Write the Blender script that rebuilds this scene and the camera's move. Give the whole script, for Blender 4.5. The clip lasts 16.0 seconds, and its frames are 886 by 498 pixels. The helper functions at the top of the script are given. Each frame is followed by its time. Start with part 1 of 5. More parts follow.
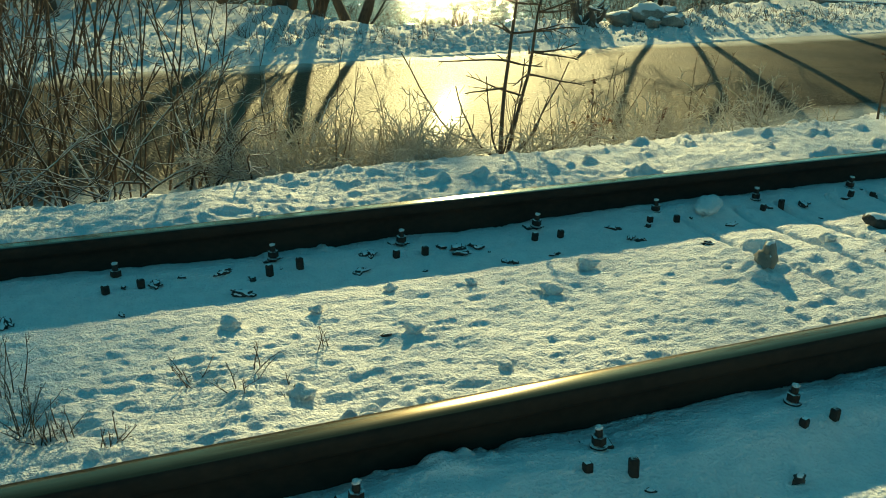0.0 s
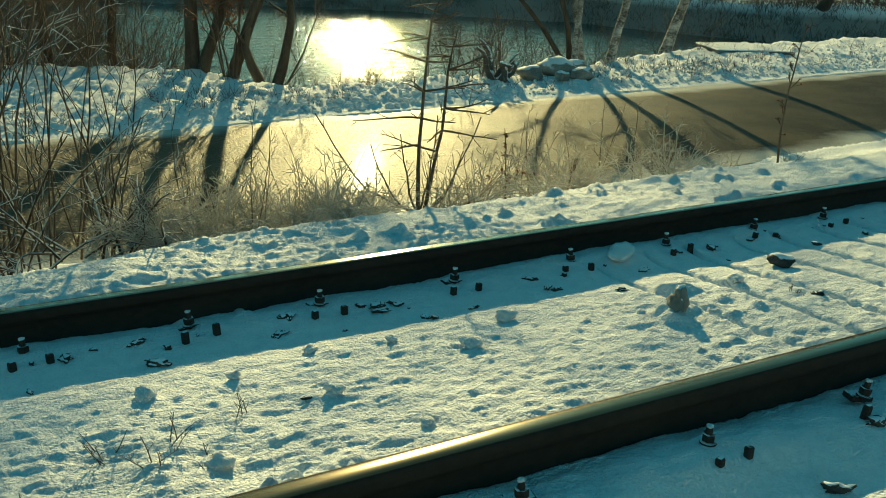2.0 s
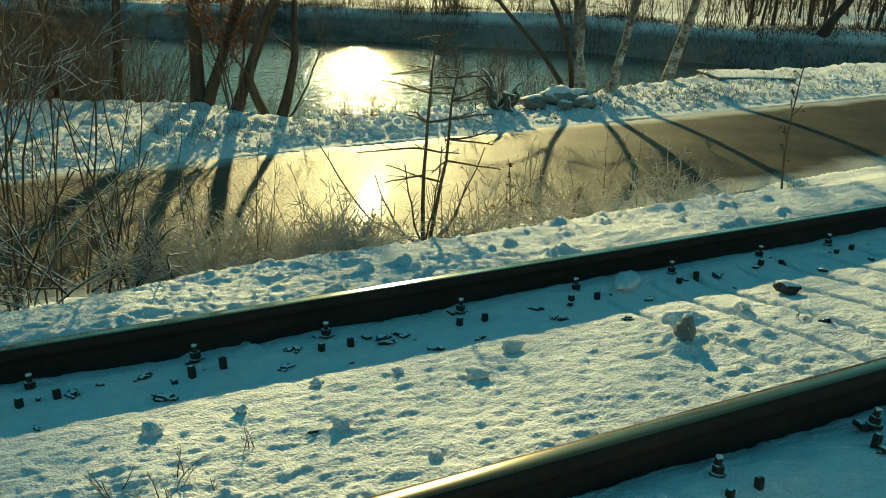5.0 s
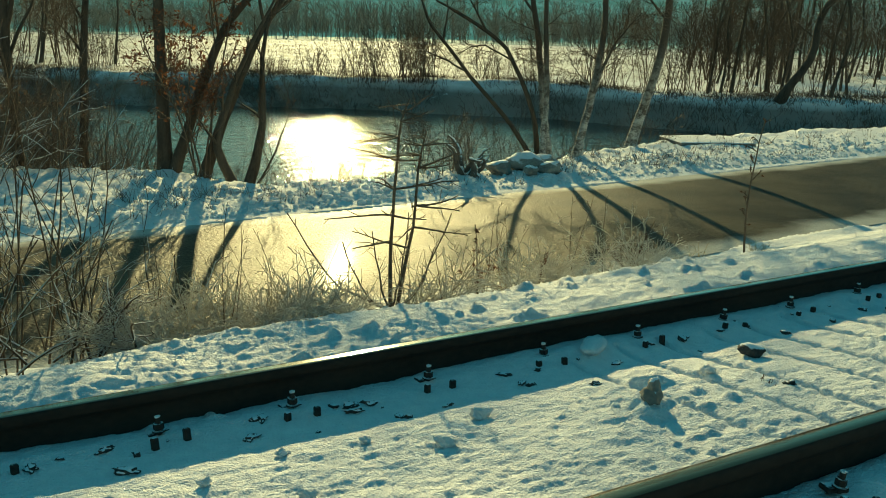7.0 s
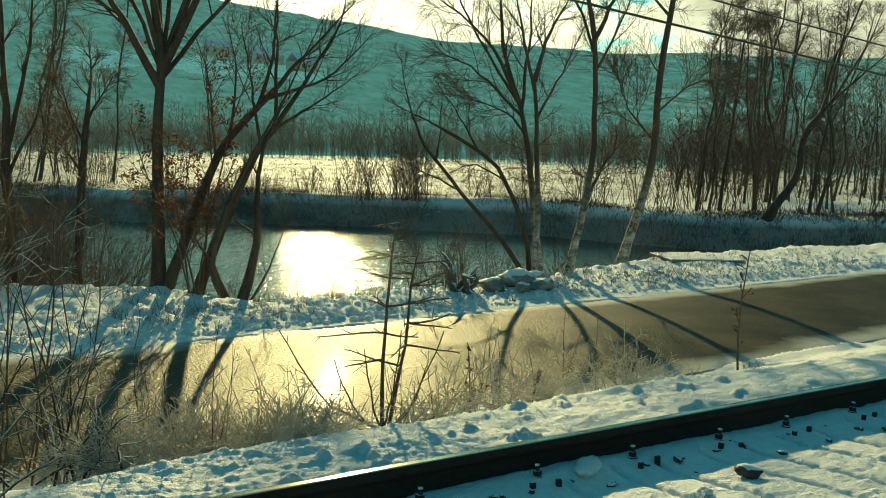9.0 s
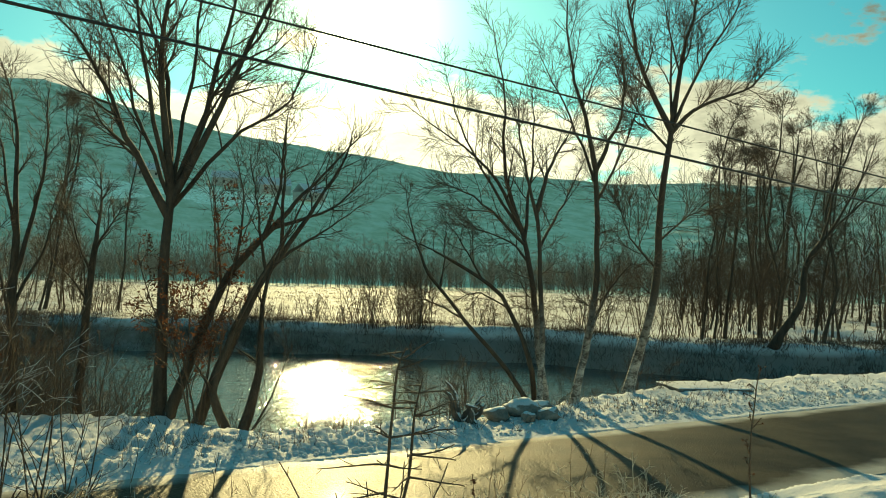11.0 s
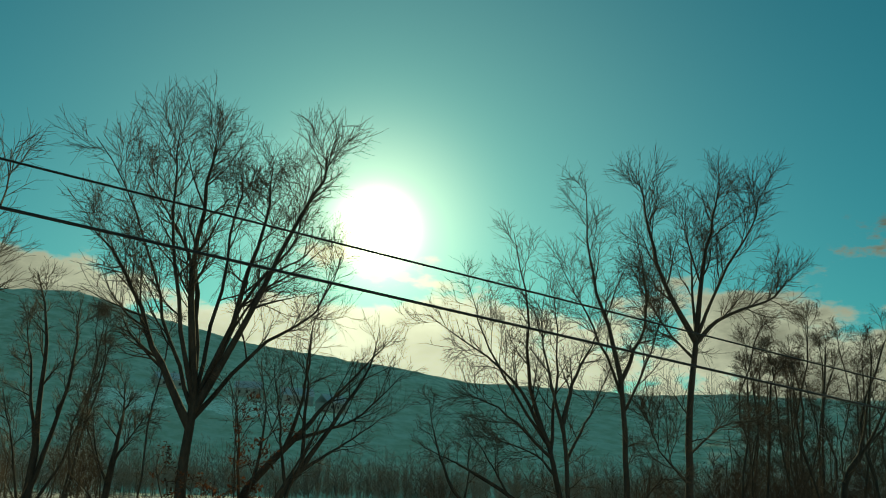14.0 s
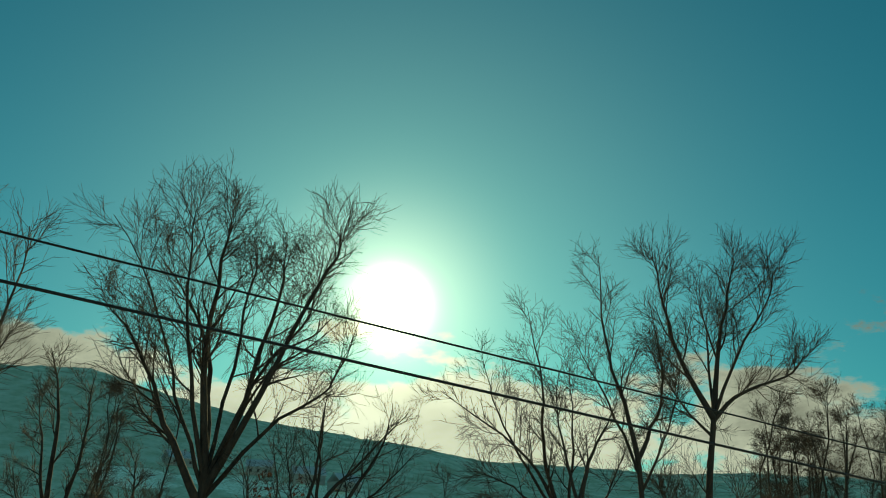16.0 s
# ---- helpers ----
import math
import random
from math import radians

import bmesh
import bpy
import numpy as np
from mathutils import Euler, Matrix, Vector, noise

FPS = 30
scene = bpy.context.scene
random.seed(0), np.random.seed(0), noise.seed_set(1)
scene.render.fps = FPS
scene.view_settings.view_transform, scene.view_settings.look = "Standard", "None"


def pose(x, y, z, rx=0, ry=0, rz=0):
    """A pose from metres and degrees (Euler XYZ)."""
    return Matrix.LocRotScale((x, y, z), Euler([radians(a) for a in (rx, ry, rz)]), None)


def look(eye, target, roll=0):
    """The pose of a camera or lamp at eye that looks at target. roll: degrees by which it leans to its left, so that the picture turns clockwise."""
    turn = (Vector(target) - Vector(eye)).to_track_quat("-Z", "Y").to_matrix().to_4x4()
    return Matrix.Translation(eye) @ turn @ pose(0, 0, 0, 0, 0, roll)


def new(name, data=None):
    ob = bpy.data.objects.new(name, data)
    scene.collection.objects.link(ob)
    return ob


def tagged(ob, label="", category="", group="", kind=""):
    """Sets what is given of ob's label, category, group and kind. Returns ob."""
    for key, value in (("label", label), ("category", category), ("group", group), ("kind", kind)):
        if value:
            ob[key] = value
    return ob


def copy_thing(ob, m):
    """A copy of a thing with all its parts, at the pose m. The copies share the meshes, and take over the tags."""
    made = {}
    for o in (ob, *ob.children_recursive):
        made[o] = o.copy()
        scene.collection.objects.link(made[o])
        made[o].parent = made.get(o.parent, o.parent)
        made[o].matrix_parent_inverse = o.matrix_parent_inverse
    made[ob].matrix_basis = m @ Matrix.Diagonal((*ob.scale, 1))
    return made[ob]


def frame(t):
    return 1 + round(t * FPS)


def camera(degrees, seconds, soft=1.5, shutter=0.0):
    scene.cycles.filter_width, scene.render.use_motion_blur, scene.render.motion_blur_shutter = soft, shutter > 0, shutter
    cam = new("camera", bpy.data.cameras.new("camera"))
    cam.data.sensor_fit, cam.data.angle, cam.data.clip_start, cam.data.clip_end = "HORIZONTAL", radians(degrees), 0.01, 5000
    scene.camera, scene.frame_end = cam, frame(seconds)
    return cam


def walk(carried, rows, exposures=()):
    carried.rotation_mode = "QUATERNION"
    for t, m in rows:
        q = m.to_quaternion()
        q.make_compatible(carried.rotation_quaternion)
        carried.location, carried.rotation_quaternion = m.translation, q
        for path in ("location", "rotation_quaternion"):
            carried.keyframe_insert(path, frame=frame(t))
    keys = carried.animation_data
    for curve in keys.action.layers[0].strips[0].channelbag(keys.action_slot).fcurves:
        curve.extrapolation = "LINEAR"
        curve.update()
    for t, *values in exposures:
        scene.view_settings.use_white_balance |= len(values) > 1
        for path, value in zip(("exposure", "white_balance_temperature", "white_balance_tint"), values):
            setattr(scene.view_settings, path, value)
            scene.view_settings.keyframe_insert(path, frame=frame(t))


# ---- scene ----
cam = camera(51.5, 16.0, 1.0)


def aim(x, y, z, yaw, pitch, roll):
    return Matrix.Translation((x, y, z)) @ pose(0, 0, 0, 0, 0, -yaw) @ pose(0, 0, 0, 90 + pitch, 0, 0) @ pose(0, 0, 0, 0, 0, -roll)


# seconds, eye in metres, degrees: yaw to the right of the track's normal, pitch, roll
ROWS = [
    (0, 0.000, 0.000, 1.288, 23.62, -22.76, -3.16),
    (0.5, 0.013, -0.004, 1.291, 25.82, -21.64, -2.95),
    (1, 0.016, -0.010, 1.295, 27.30, -20.68, -2.76),
    (1.5, 0.019, -0.015, 1.297, 28.27, -19.83, -2.64),
    (2, 0.016, -0.015, 1.299, 28.49, -19.13, -2.35),
    (2.5, 0.009, -0.013, 1.301, 27.58, -18.68, -1.99),
    (3, 0.006, -0.012, 1.303, 27.21, -18.41, -1.80),
    (5.5, 0.014, -0.019, 1.310, 28.70, -16.72, -1.61),
    (6, 0.013, -0.023, 1.313, 29.37, -15.83, -1.60),
    (6.5, 0.015, -0.025, 1.315, 29.75, -14.70, -1.58),
    (7, 0.014, -0.026, 1.317, 30.02, -13.26, -1.62),
    (7.5, 0.012, -0.033, 1.323, 30.14, -11.61, -1.59),
    (8, 0.012, -0.034, 1.324, 30.36, -9.75, -1.57),
    (8.5, 0.013, -0.032, 1.322, 30.39, -7.89, -1.66),
    (9, 0.010, -0.038, 1.329, 30.26, -6.02, -1.67),
    (11.5, 0.011, -0.038, 1.331, 29.46, 4.29, -1.68),
    (12, 0.011, -0.039, 1.331, 29.02, 6.79, -1.76),
    (12.5, 0.011, -0.038, 1.331, 28.66, 9.16, -1.78),
    (13, 0.011, -0.038, 1.331, 28.34, 11.23, -1.88),
    (13.5, 0.010, -0.038, 1.331, 28.13, 13.16, -1.92),
    (14, 0.010, -0.039, 1.330, 27.89, 14.97, -1.92),
    (14.5, 0.010, -0.039, 1.330, 27.65, 16.34, -2.03),
    (15, 0.010, -0.039, 1.330, 27.47, 17.46, -2.02),
    (15.5, 0.010, -0.039, 1.330, 27.22, 18.42, -2.07),
    (16, 0.010, -0.039, 1.330, 26.85, 19.66, -2.06),
]
EXPOSURES = [(0.0, 0.46, 7300, -23), (9.0, 0.38, 7350, -23), (11.5, 0.26, 7500, -18), (12.5, -0.2, 7250, -20), (14.0, -0.65, 6800, -23), (16.0, -0.71, 6550, -23)]
walk(cam, [(t, aim(*r)) for t, *r in ROWS], EXPOSURES)

# ---- world and sun ----
SUN_AZ, SUN_EL = 23.6, 16.0
sun_dir = Vector((math.sin(radians(SUN_AZ)) * math.cos(radians(SUN_EL)), math.cos(radians(SUN_AZ)) * math.cos(radians(SUN_EL)), math.sin(radians(SUN_EL))))


def link(nt, a, b):
    nt.links.new(a, b)


def make_world():
    w = bpy.data.worlds.new("world")
    scene.world = w
    w.use_nodes = True
    nt = w.node_tree
    nt.nodes.clear()
    N = nt.nodes.new
    out, bg = N("ShaderNodeOutputWorld"), N("ShaderNodeBackground")
    sky = N("ShaderNodeTexSky")
    sky.sky_type, sky.sun_disc = "NISHITA", False
    sky.sun_elevation, sky.sun_rotation = radians(SUN_EL), radians(SUN_AZ)
    sky.air_density, sky.dust_density, sky.ozone_density = 1.0, 0.3, 2.0
    tc = N("ShaderNodeTexCoord")
    sep = N("ShaderNodeSeparateXYZ")
    link(nt, tc.outputs["Generated"], sep.inputs[0])
    # angle to the sun
    dot = N("ShaderNodeVectorMath")
    dot.operation = "DOT_PRODUCT"
    link(nt, tc.outputs["Generated"], dot.inputs[0])
    dot.inputs[1].default_value = sun_dir

    def math_node(op, a, b=None, clamp=False):
        m = N("ShaderNodeMath")
        m.operation, m.use_clamp = op, clamp
        for i, v in enumerate((a, b)):
            if v is None:
                continue
            if isinstance(v, (int, float)):
                m.inputs[i].default_value = v
            else:
                link(nt, v, m.inputs[i])
        return m.outputs[0]

    cosang = math_node("MAXIMUM", dot.outputs["Value"], 0.0)
    disc = math_node("POWER", cosang, 2600.0)
    halo = math_node("POWER", cosang, 260.0)
    wide = math_node("POWER", cosang, 22.0)
    glow = math_node("ADD", math_node("ADD", math_node("MULTIPLY", disc, SKY["disc"]), math_node("MULTIPLY", halo, SKY["halo"])), math_node("MULTIPLY", wide, SKY["wide"]))
    # cloud bank low over the hills
    mp = N("ShaderNodeMapping")
    mp.inputs["Scale"].default_value = (1.0, 1.0, 2.2)
    mp.inputs["Location"].default_value = (0.6, 0.0, 0.35)
    link(nt, tc.outputs["Generated"], mp.inputs[0])
    nz = N("ShaderNodeTexNoise")
    nz.inputs["Scale"].default_value, nz.inputs["Detail"].default_value, nz.inputs["Roughness"].default_value = 7.0, 9.0, 0.6
    link(nt, mp.outputs[0], nz.inputs["Vector"])
    band = N("ShaderNodeMapRange")
    band.inputs["From Min"].default_value, band.inputs["From Max"].default_value = 0.15, 0.33
    band.inputs["To Min"].default_value, band.inputs["To Max"].default_value = 0.17, -0.22
    link(nt, sep.outputs["Z"], band.inputs["Value"])
    cover = math_node("ADD", nz.outputs["Fac"], band.outputs[0])
    ramp = N("ShaderNodeMapRange")
    ramp.interpolation_type = "SMOOTHSTEP"
    ramp.inputs["From Min"].default_value, ramp.inputs["From Max"].default_value = 0.52, 0.60
    link(nt, cover, ramp.inputs["Value"])
    shade = N("ShaderNodeMapRange")
    shade.inputs["From Min"].default_value, shade.inputs["From Max"].default_value = 0.40, 0.66
    shade.inputs["To Min"].default_value, shade.inputs["To Max"].default_value = SKY["cloud"] * 1.0, SKY["cloud"] * 0.22
    link(nt, nz.outputs["Fac"], shade.inputs["Value"])
    cloud = N("ShaderNodeMix")
    cloud.data_type = "RGBA"
    link(nt, ramp.outputs[0], cloud.inputs["Factor"])
    hue = N("ShaderNodeVectorMath")
    hue.operation = "MULTIPLY"
    hue.inputs[1].default_value = SKY_HUE
    link(nt, sky.outputs[0], hue.inputs[0])
    link(nt, hue.outputs[0], cloud.inputs[6])
    ccol = N("ShaderNodeVectorMath")
    ccol.operation = "SCALE"
    ccol.inputs[0].default_value = (1.0, 0.91, 0.78)
    link(nt, math_node("ADD", shade.outputs[0], math_node("MULTIPLY", wide, SKY["cloud"] * 1.2)), ccol.inputs["Scale"])
    link(nt, ccol.outputs[0], cloud.inputs[7])
    gcol = N("ShaderNodeVectorMath")
    gcol.operation = "SCALE"
    gcol.inputs[0].default_value = (1.0, 0.83, 0.58)
    link(nt, glow, gcol.inputs["Scale"])
    add = N("ShaderNodeVectorMath")
    link(nt, cloud.outputs[2], add.inputs[0])
    link(nt, gcol.outputs[0], add.inputs[1])
    link(nt, add.outputs[0], bg.inputs["Color"])
    bg.inputs["Strength"].default_value = SKY["strength"]
    link(nt, bg.outputs[0], out.inputs["Surface"])


SKY_HUE = (0.28, 0.80, 0.80)
SKY = {"strength": 0.108, "disc": 90.0, "halo": 11.5, "wide": 1.85, "cloud": 7.4}
make_world()
sun = new("sun", bpy.data.lights.new("sun", "SUN"))
sun.data.energy, sun.data.angle, sun.data.color = 5.0, radians(0.53), (1.0, 0.74, 0.42)
sun.matrix_world = look((0, 0, 30), Vector((0, 0, 30)) - sun_dir)


# ---- materials ----
def material(name, low, high, rough=0.8, scale=4.0, bump=0.3, fine=60.0, metal=0.0, spread=(0.35, 0.65), coords="Object", stretch=(1, 1, 1), snow=0.0, spec=0.5, dist=0.01):
    """Two colours mixed by noise at two scales, with relief; snow: how much lies on faces that look up."""
    m = bpy.data.materials.new(name)
    m.use_nodes = True
    nt = m.node_tree
    N = nt.nodes.new
    bsdf = nt.nodes["Principled BSDF"]
    tc, mp = N("ShaderNodeTexCoord"), N("ShaderNodeMapping")
    mp.inputs["Scale"].default_value = stretch
    link(nt, tc.outputs[coords], mp.inputs[0])
    a, b = N("ShaderNodeTexNoise"), N("ShaderNodeTexNoise")
    a.inputs["Scale"].default_value, a.inputs["Detail"].default_value = scale, 6.0
    b.inputs["Scale"].default_value, b.inputs["Detail"].default_value = fine, 4.0
    link(nt, mp.outputs[0], a.inputs["Vector"])
    link(nt, mp.outputs[0], b.inputs["Vector"])
    mixf = N("ShaderNodeMath")
    mixf.operation = "MULTIPLY_ADD"
    link(nt, b.outputs["Fac"], mixf.inputs[0])
    mixf.inputs[1].default_value = 0.4
    half = N("ShaderNodeMath")
    half.operation = "MULTIPLY"
    half.inputs[1].default_value = 0.6
    link(nt, a.outputs["Fac"], half.inputs[0])
    link(nt, half.outputs[0], mixf.inputs[2])
    ramp = N("ShaderNodeMapRange")
    ramp.inputs["From Min"].default_value, ramp.inputs["From Max"].default_value = spread
    link(nt, mixf.outputs[0], ramp.inputs["Value"])
    col = N("ShaderNodeMix")
    col.data_type = "RGBA"
    link(nt, ramp.outputs[0], col.inputs["Factor"])
    col.inputs[6].default_value, col.inputs[7].default_value = (*low, 1), (*high, 1)
    color = col.outputs[2]
    if snow:
        geo, sz = N("ShaderNodeNewGeometry"), N("ShaderNodeSeparateXYZ")
        link(nt, geo.outputs["Normal"], sz.inputs[0])
        up = N("ShaderNodeMath")
        up.operation = "ADD"
        link(nt, sz.outputs["Z"], up.inputs[0])
        link(nt, a.outputs["Fac"], up.inputs[1])
        sr = N("ShaderNodeMapRange")
        sr.inputs["From Min"].default_value, sr.inputs["From Max"].default_value = 1.45 - snow, 1.55 - snow
        link(nt, up.outputs[0], sr.inputs["Value"])
        cap = N("ShaderNodeMix")
        cap.data_type = "RGBA"
        link(nt, sr.outputs[0], cap.inputs["Factor"])
        link(nt, color, cap.inputs[6])
        cap.inputs[7].default_value = (0.8, 0.82, 0.84, 1)
        color = cap.outputs[2]
    link(nt, color, bsdf.inputs["Base Color"])
    bsdf.inputs["Roughness"].default_value, bsdf.inputs["Metallic"].default_value = rough, metal
    bsdf.inputs["Specular IOR Level"].default_value = spec
    if bump:
        bp = N("ShaderNodeBump")
        bp.inputs["Strength"].default_value, bp.inputs["Distance"].default_value = bump, dist
        link(nt, mixf.outputs[0], bp.inputs["Height"])
        link(nt, bp.outputs[0], bsdf.inputs["Normal"])
    return m


SNOW = material("snow", (0.72, 0.74, 0.76), (0.86, 0.86, 0.86), rough=0.8, scale=20, fine=120, bump=1.0, dist=0.026, spec=0.12)
RUST = material("rail_rust", (0.009, 0.0065, 0.0045), (0.030, 0.021, 0.014), rough=0.75, scale=5, fine=70, bump=0.35, dist=0.003, stretch=(0.5, 1, 1), spec=0.3)
STEEL = material("rail_steel", (0.10, 0.08, 0.055), (0.30, 0.25, 0.18), rough=0.11, scale=3, fine=120, bump=0.012, dist=0.001, metal=1.0, stretch=(0.06, 3, 1))
IRON = material("fastener_iron", (0.010, 0.008, 0.006), (0.032, 0.025, 0.019), rough=0.8, scale=30, fine=160, bump=0.5, dist=0.002, snow=0.1)
STONE = material("stone", (0.10, 0.10, 0.095), (0.26, 0.25, 0.23), rough=0.85, scale=9, fine=70, bump=0.6, dist=0.008, snow=0.75)
BOULDER = material("boulder", (0.16, 0.15, 0.13), (0.36, 0.34, 0.30), rough=0.85, scale=3, fine=30, bump=0.8, dist=0.03, snow=0.28)
BARK = material("bark", (0.035, 0.027, 0.020), (0.10, 0.080, 0.060), rough=0.9, scale=6, fine=40, bump=0.8, dist=0.015, stretch=(1, 1, 0.3))
TWIG = material("twig", (0.065, 0.045, 0.031), (0.16, 0.11, 0.075), rough=0.85, scale=5, fine=50, bump=0.0)


def pale_foot(name, height):
    """Dark bark that is pale and mottled near the ground."""
    m = material(name, (0.07, 0.062, 0.052), (0.50, 0.49, 0.46), rough=0.85, scale=6, fine=26, bump=0.9, dist=0.03, stretch=(1, 1, 1.5), spread=(0.40, 0.60))
    nt = m.node_tree
    N = nt.nodes.new
    bsdf = nt.nodes["Principled BSDF"]
    tc, sep = N("ShaderNodeTexCoord"), N("ShaderNodeSeparateXYZ")
    link(nt, tc.outputs["Object"], sep.inputs[0])
    up = N("ShaderNodeMapRange")
    up.inputs["From Min"].default_value, up.inputs["From Max"].default_value = height * 0.4, height * 1.2
    link(nt, sep.outputs["Z"], up.inputs["Value"])
    mix = N("ShaderNodeMix")
    mix.data_type = "RGBA"
    link(nt, up.outputs[0], mix.inputs["Factor"])
    link(nt, bsdf.inputs["Base Color"].links[0].from_socket, mix.inputs[6])
    mix.inputs[7].default_value = (0.075, 0.060, 0.046, 1)
    link(nt, mix.outputs[2], bsdf.inputs["Base Color"])
    return m


BIRCH = pale_foot("pale_bark", 2.0)
FROST = material("frosted_twig", (0.07, 0.045, 0.028), (0.18, 0.12, 0.075), rough=0.8, scale=9, fine=60, bump=0.0, snow=0.5)
REED = material("dry_grass", (0.42, 0.35, 0.22), (0.72, 0.66, 0.52), rough=0.8, scale=9, fine=60, bump=0.0, snow=0.6)
LEAF = material("dry_leaf", (0.07, 0.030, 0.017), (0.15, 0.065, 0.032), rough=0.7, scale=3, fine=30, bump=0.0)
CABLE = material("cable_sheath", (0.015, 0.015, 0.016), (0.03, 0.03, 0.03), rough=0.5, scale=9, fine=60, bump=0.0)
WOOD = material("weathered_wood", (0.06, 0.05, 0.042), (0.17, 0.145, 0.12), rough=0.85, scale=4, fine=50, bump=0.6, dist=0.006, stretch=(0.3, 2, 2), snow=0.6)
PLASTER = material("house_plaster", (0.42, 0.39, 0.34), (0.60, 0.57, 0.52), rough=0.85, scale=0.6, fine=8, bump=0.0)
DARKPANE = material("window_dark", (0.02, 0.024, 0.026), (0.04, 0.045, 0.05), rough=0.15, scale=0.5, fine=3, bump=0.0)
CONCRETE = material("old_concrete", (0.10, 0.10, 0.095), (0.22, 0.215, 0.20), rough=0.85, scale=3, fine=40, bump=0.4, dist=0.006, snow=0.8)
FARWOOD = material("distant_twigs", (0.24, 0.22, 0.19), (0.42, 0.40, 0.37), rough=1.0, scale=0.3, fine=3, bump=0.0, spec=0.05)
CHIP = material("dark_ballast", (0.02, 0.02, 0.019), (0.07, 0.065, 0.06), rough=0.9, scale=20, fine=120, bump=0.4, dist=0.004, snow=0.25)
HEAD = material("worn_rail_head", (0.07, 0.047, 0.024), (0.22, 0.16, 0.085), rough=0.16, scale=3, fine=120, bump=0.04, dist=0.001, metal=0.85, stretch=(0.06, 3, 1))
HOAR = material("hoar_frost", (0.45, 0.42, 0.36), (0.82, 0.82, 0.80), rough=0.85, scale=12, fine=80, bump=0.0)


SNOWY = material("snow_laden_twig", (0.07, 0.045, 0.028), (0.16, 0.11, 0.07), rough=0.8, scale=9, fine=60, bump=0.0, snow=0.82)


def ground_material(name="snowy_ground", haze_glow=None):
    """Snow near by; on the far slopes woods and snowfields in patches."""
    m = SNOW.copy()
    m.name = name
    nt = m.node_tree
    N = nt.nodes.new
    bsdf = nt.nodes["Principled BSDF"]
    tc, sep = N("ShaderNodeTexCoord"), N("ShaderNodeSeparateXYZ")
    link(nt, tc.outputs["Object"], sep.inputs[0])
    high = N("ShaderNodeMapRange")
    high.inputs["From Min"].default_value, high.inputs["From Max"].default_value = (-3.0, -2.0) if haze_glow else (0.5, 4.0)
    link(nt, sep.outputs["Z"], high.inputs["Value"])
    mp = N("ShaderNodeMapping")
    mp.inputs["Scale"].default_value = (1, 0.6, 2.0)
    link(nt, tc.outputs["Object"], mp.inputs[0])
    nz = N("ShaderNodeTexNoise")
    nz.inputs["Scale"].default_value, nz.inputs["Detail"].default_value, nz.inputs["Roughness"].default_value = 0.024, 6.0, 0.6
    link(nt, mp.outputs[0], nz.inputs["Vector"])
    # open snow on the shelf, woods below and above it
    def away(socket, middle):
        s, q = N("ShaderNodeMath"), N("ShaderNodeMath")
        s.operation, q.operation = "SUBTRACT", "ABSOLUTE"
        s.inputs[1].default_value = middle
        link(nt, socket, s.inputs[0])
        link(nt, s.outputs[0], q.inputs[0])
        return q.outputs[0]

    over, aside = N("ShaderNodeMapRange"), N("ShaderNodeMapRange")
    over.inputs["From Min"].default_value, over.inputs["From Max"].default_value = 2.5, 9.0
    over.inputs["To Min"].default_value, over.inputs["To Max"].default_value = -0.15, 0.24
    link(nt, away(sep.outputs["Z"], 37.0), over.inputs["Value"])
    aside.inputs["From Min"].default_value, aside.inputs["From Max"].default_value = 50.0, 85.0
    aside.inputs["To Max"].default_value = 0.4
    link(nt, away(sep.outputs["X"], 112.0), aside.inputs["Value"])
    lift = N("ShaderNodeMath")
    link(nt, over.outputs[0], lift.inputs[0])
    link(nt, aside.outputs[0], lift.inputs[1])
    add = N("ShaderNodeMath")
    link(nt, nz.outputs["Fac"], add.inputs[0])
    link(nt, lift.outputs[0], add.inputs[1])
    patch = N("ShaderNodeMapRange")
    patch.inputs["From Min"].default_value, patch.inputs["From Max"].default_value = 0.44, 0.48
    link(nt, add.outputs[0], patch.inputs["Value"])
    both = N("ShaderNodeMath")
    both.operation = "MULTIPLY"
    link(nt, high.outputs[0], both.inputs[0])
    link(nt, patch.outputs[0], both.inputs[1])
    fine = N("ShaderNodeTexNoise")
    fine.inputs["Scale"].default_value, fine.inputs["Detail"].default_value = 0.13, 10.0
    link(nt, mp.outputs[0], fine.inputs["Vector"])
    wood = N("ShaderNodeMix")
    wood.data_type = "RGBA"
    crisp = N("ShaderNodeMapRange")
    crisp.inputs["From Min"].default_value, crisp.inputs["From Max"].default_value = 0.38, 0.66
    link(nt, fine.outputs["Fac"], crisp.inputs["Value"])
    link(nt, crisp.outputs[0], wood.inputs["Factor"])
    wood.inputs[6].default_value, wood.inputs[7].default_value = (0.035, 0.037, 0.035, 1), (0.30, 0.302, 0.30, 1)
    mix = N("ShaderNodeMix")
    mix.data_type = "RGBA"
    link(nt, both.outputs[0], mix.inputs["Factor"])
    old = bsdf.inputs["Base Color"].links[0].from_socket
    link(nt, old, mix.inputs[6])
    link(nt, wood.outputs[2], mix.inputs[7])
    # bare earth where the banks are too steep for snow
    geo, nz2 = N("ShaderNodeNewGeometry"), N("ShaderNodeSeparateXYZ")
    link(nt, geo.outputs["True Normal"], nz2.inputs[0])
    steep = N("ShaderNodeMapRange")
    steep.inputs["From Min"].default_value, steep.inputs["From Max"].default_value = 0.985, 0.90
    steep.inputs["To Max"].default_value = 0.75
    link(nt, nz2.outputs["Z"], steep.inputs["Value"])
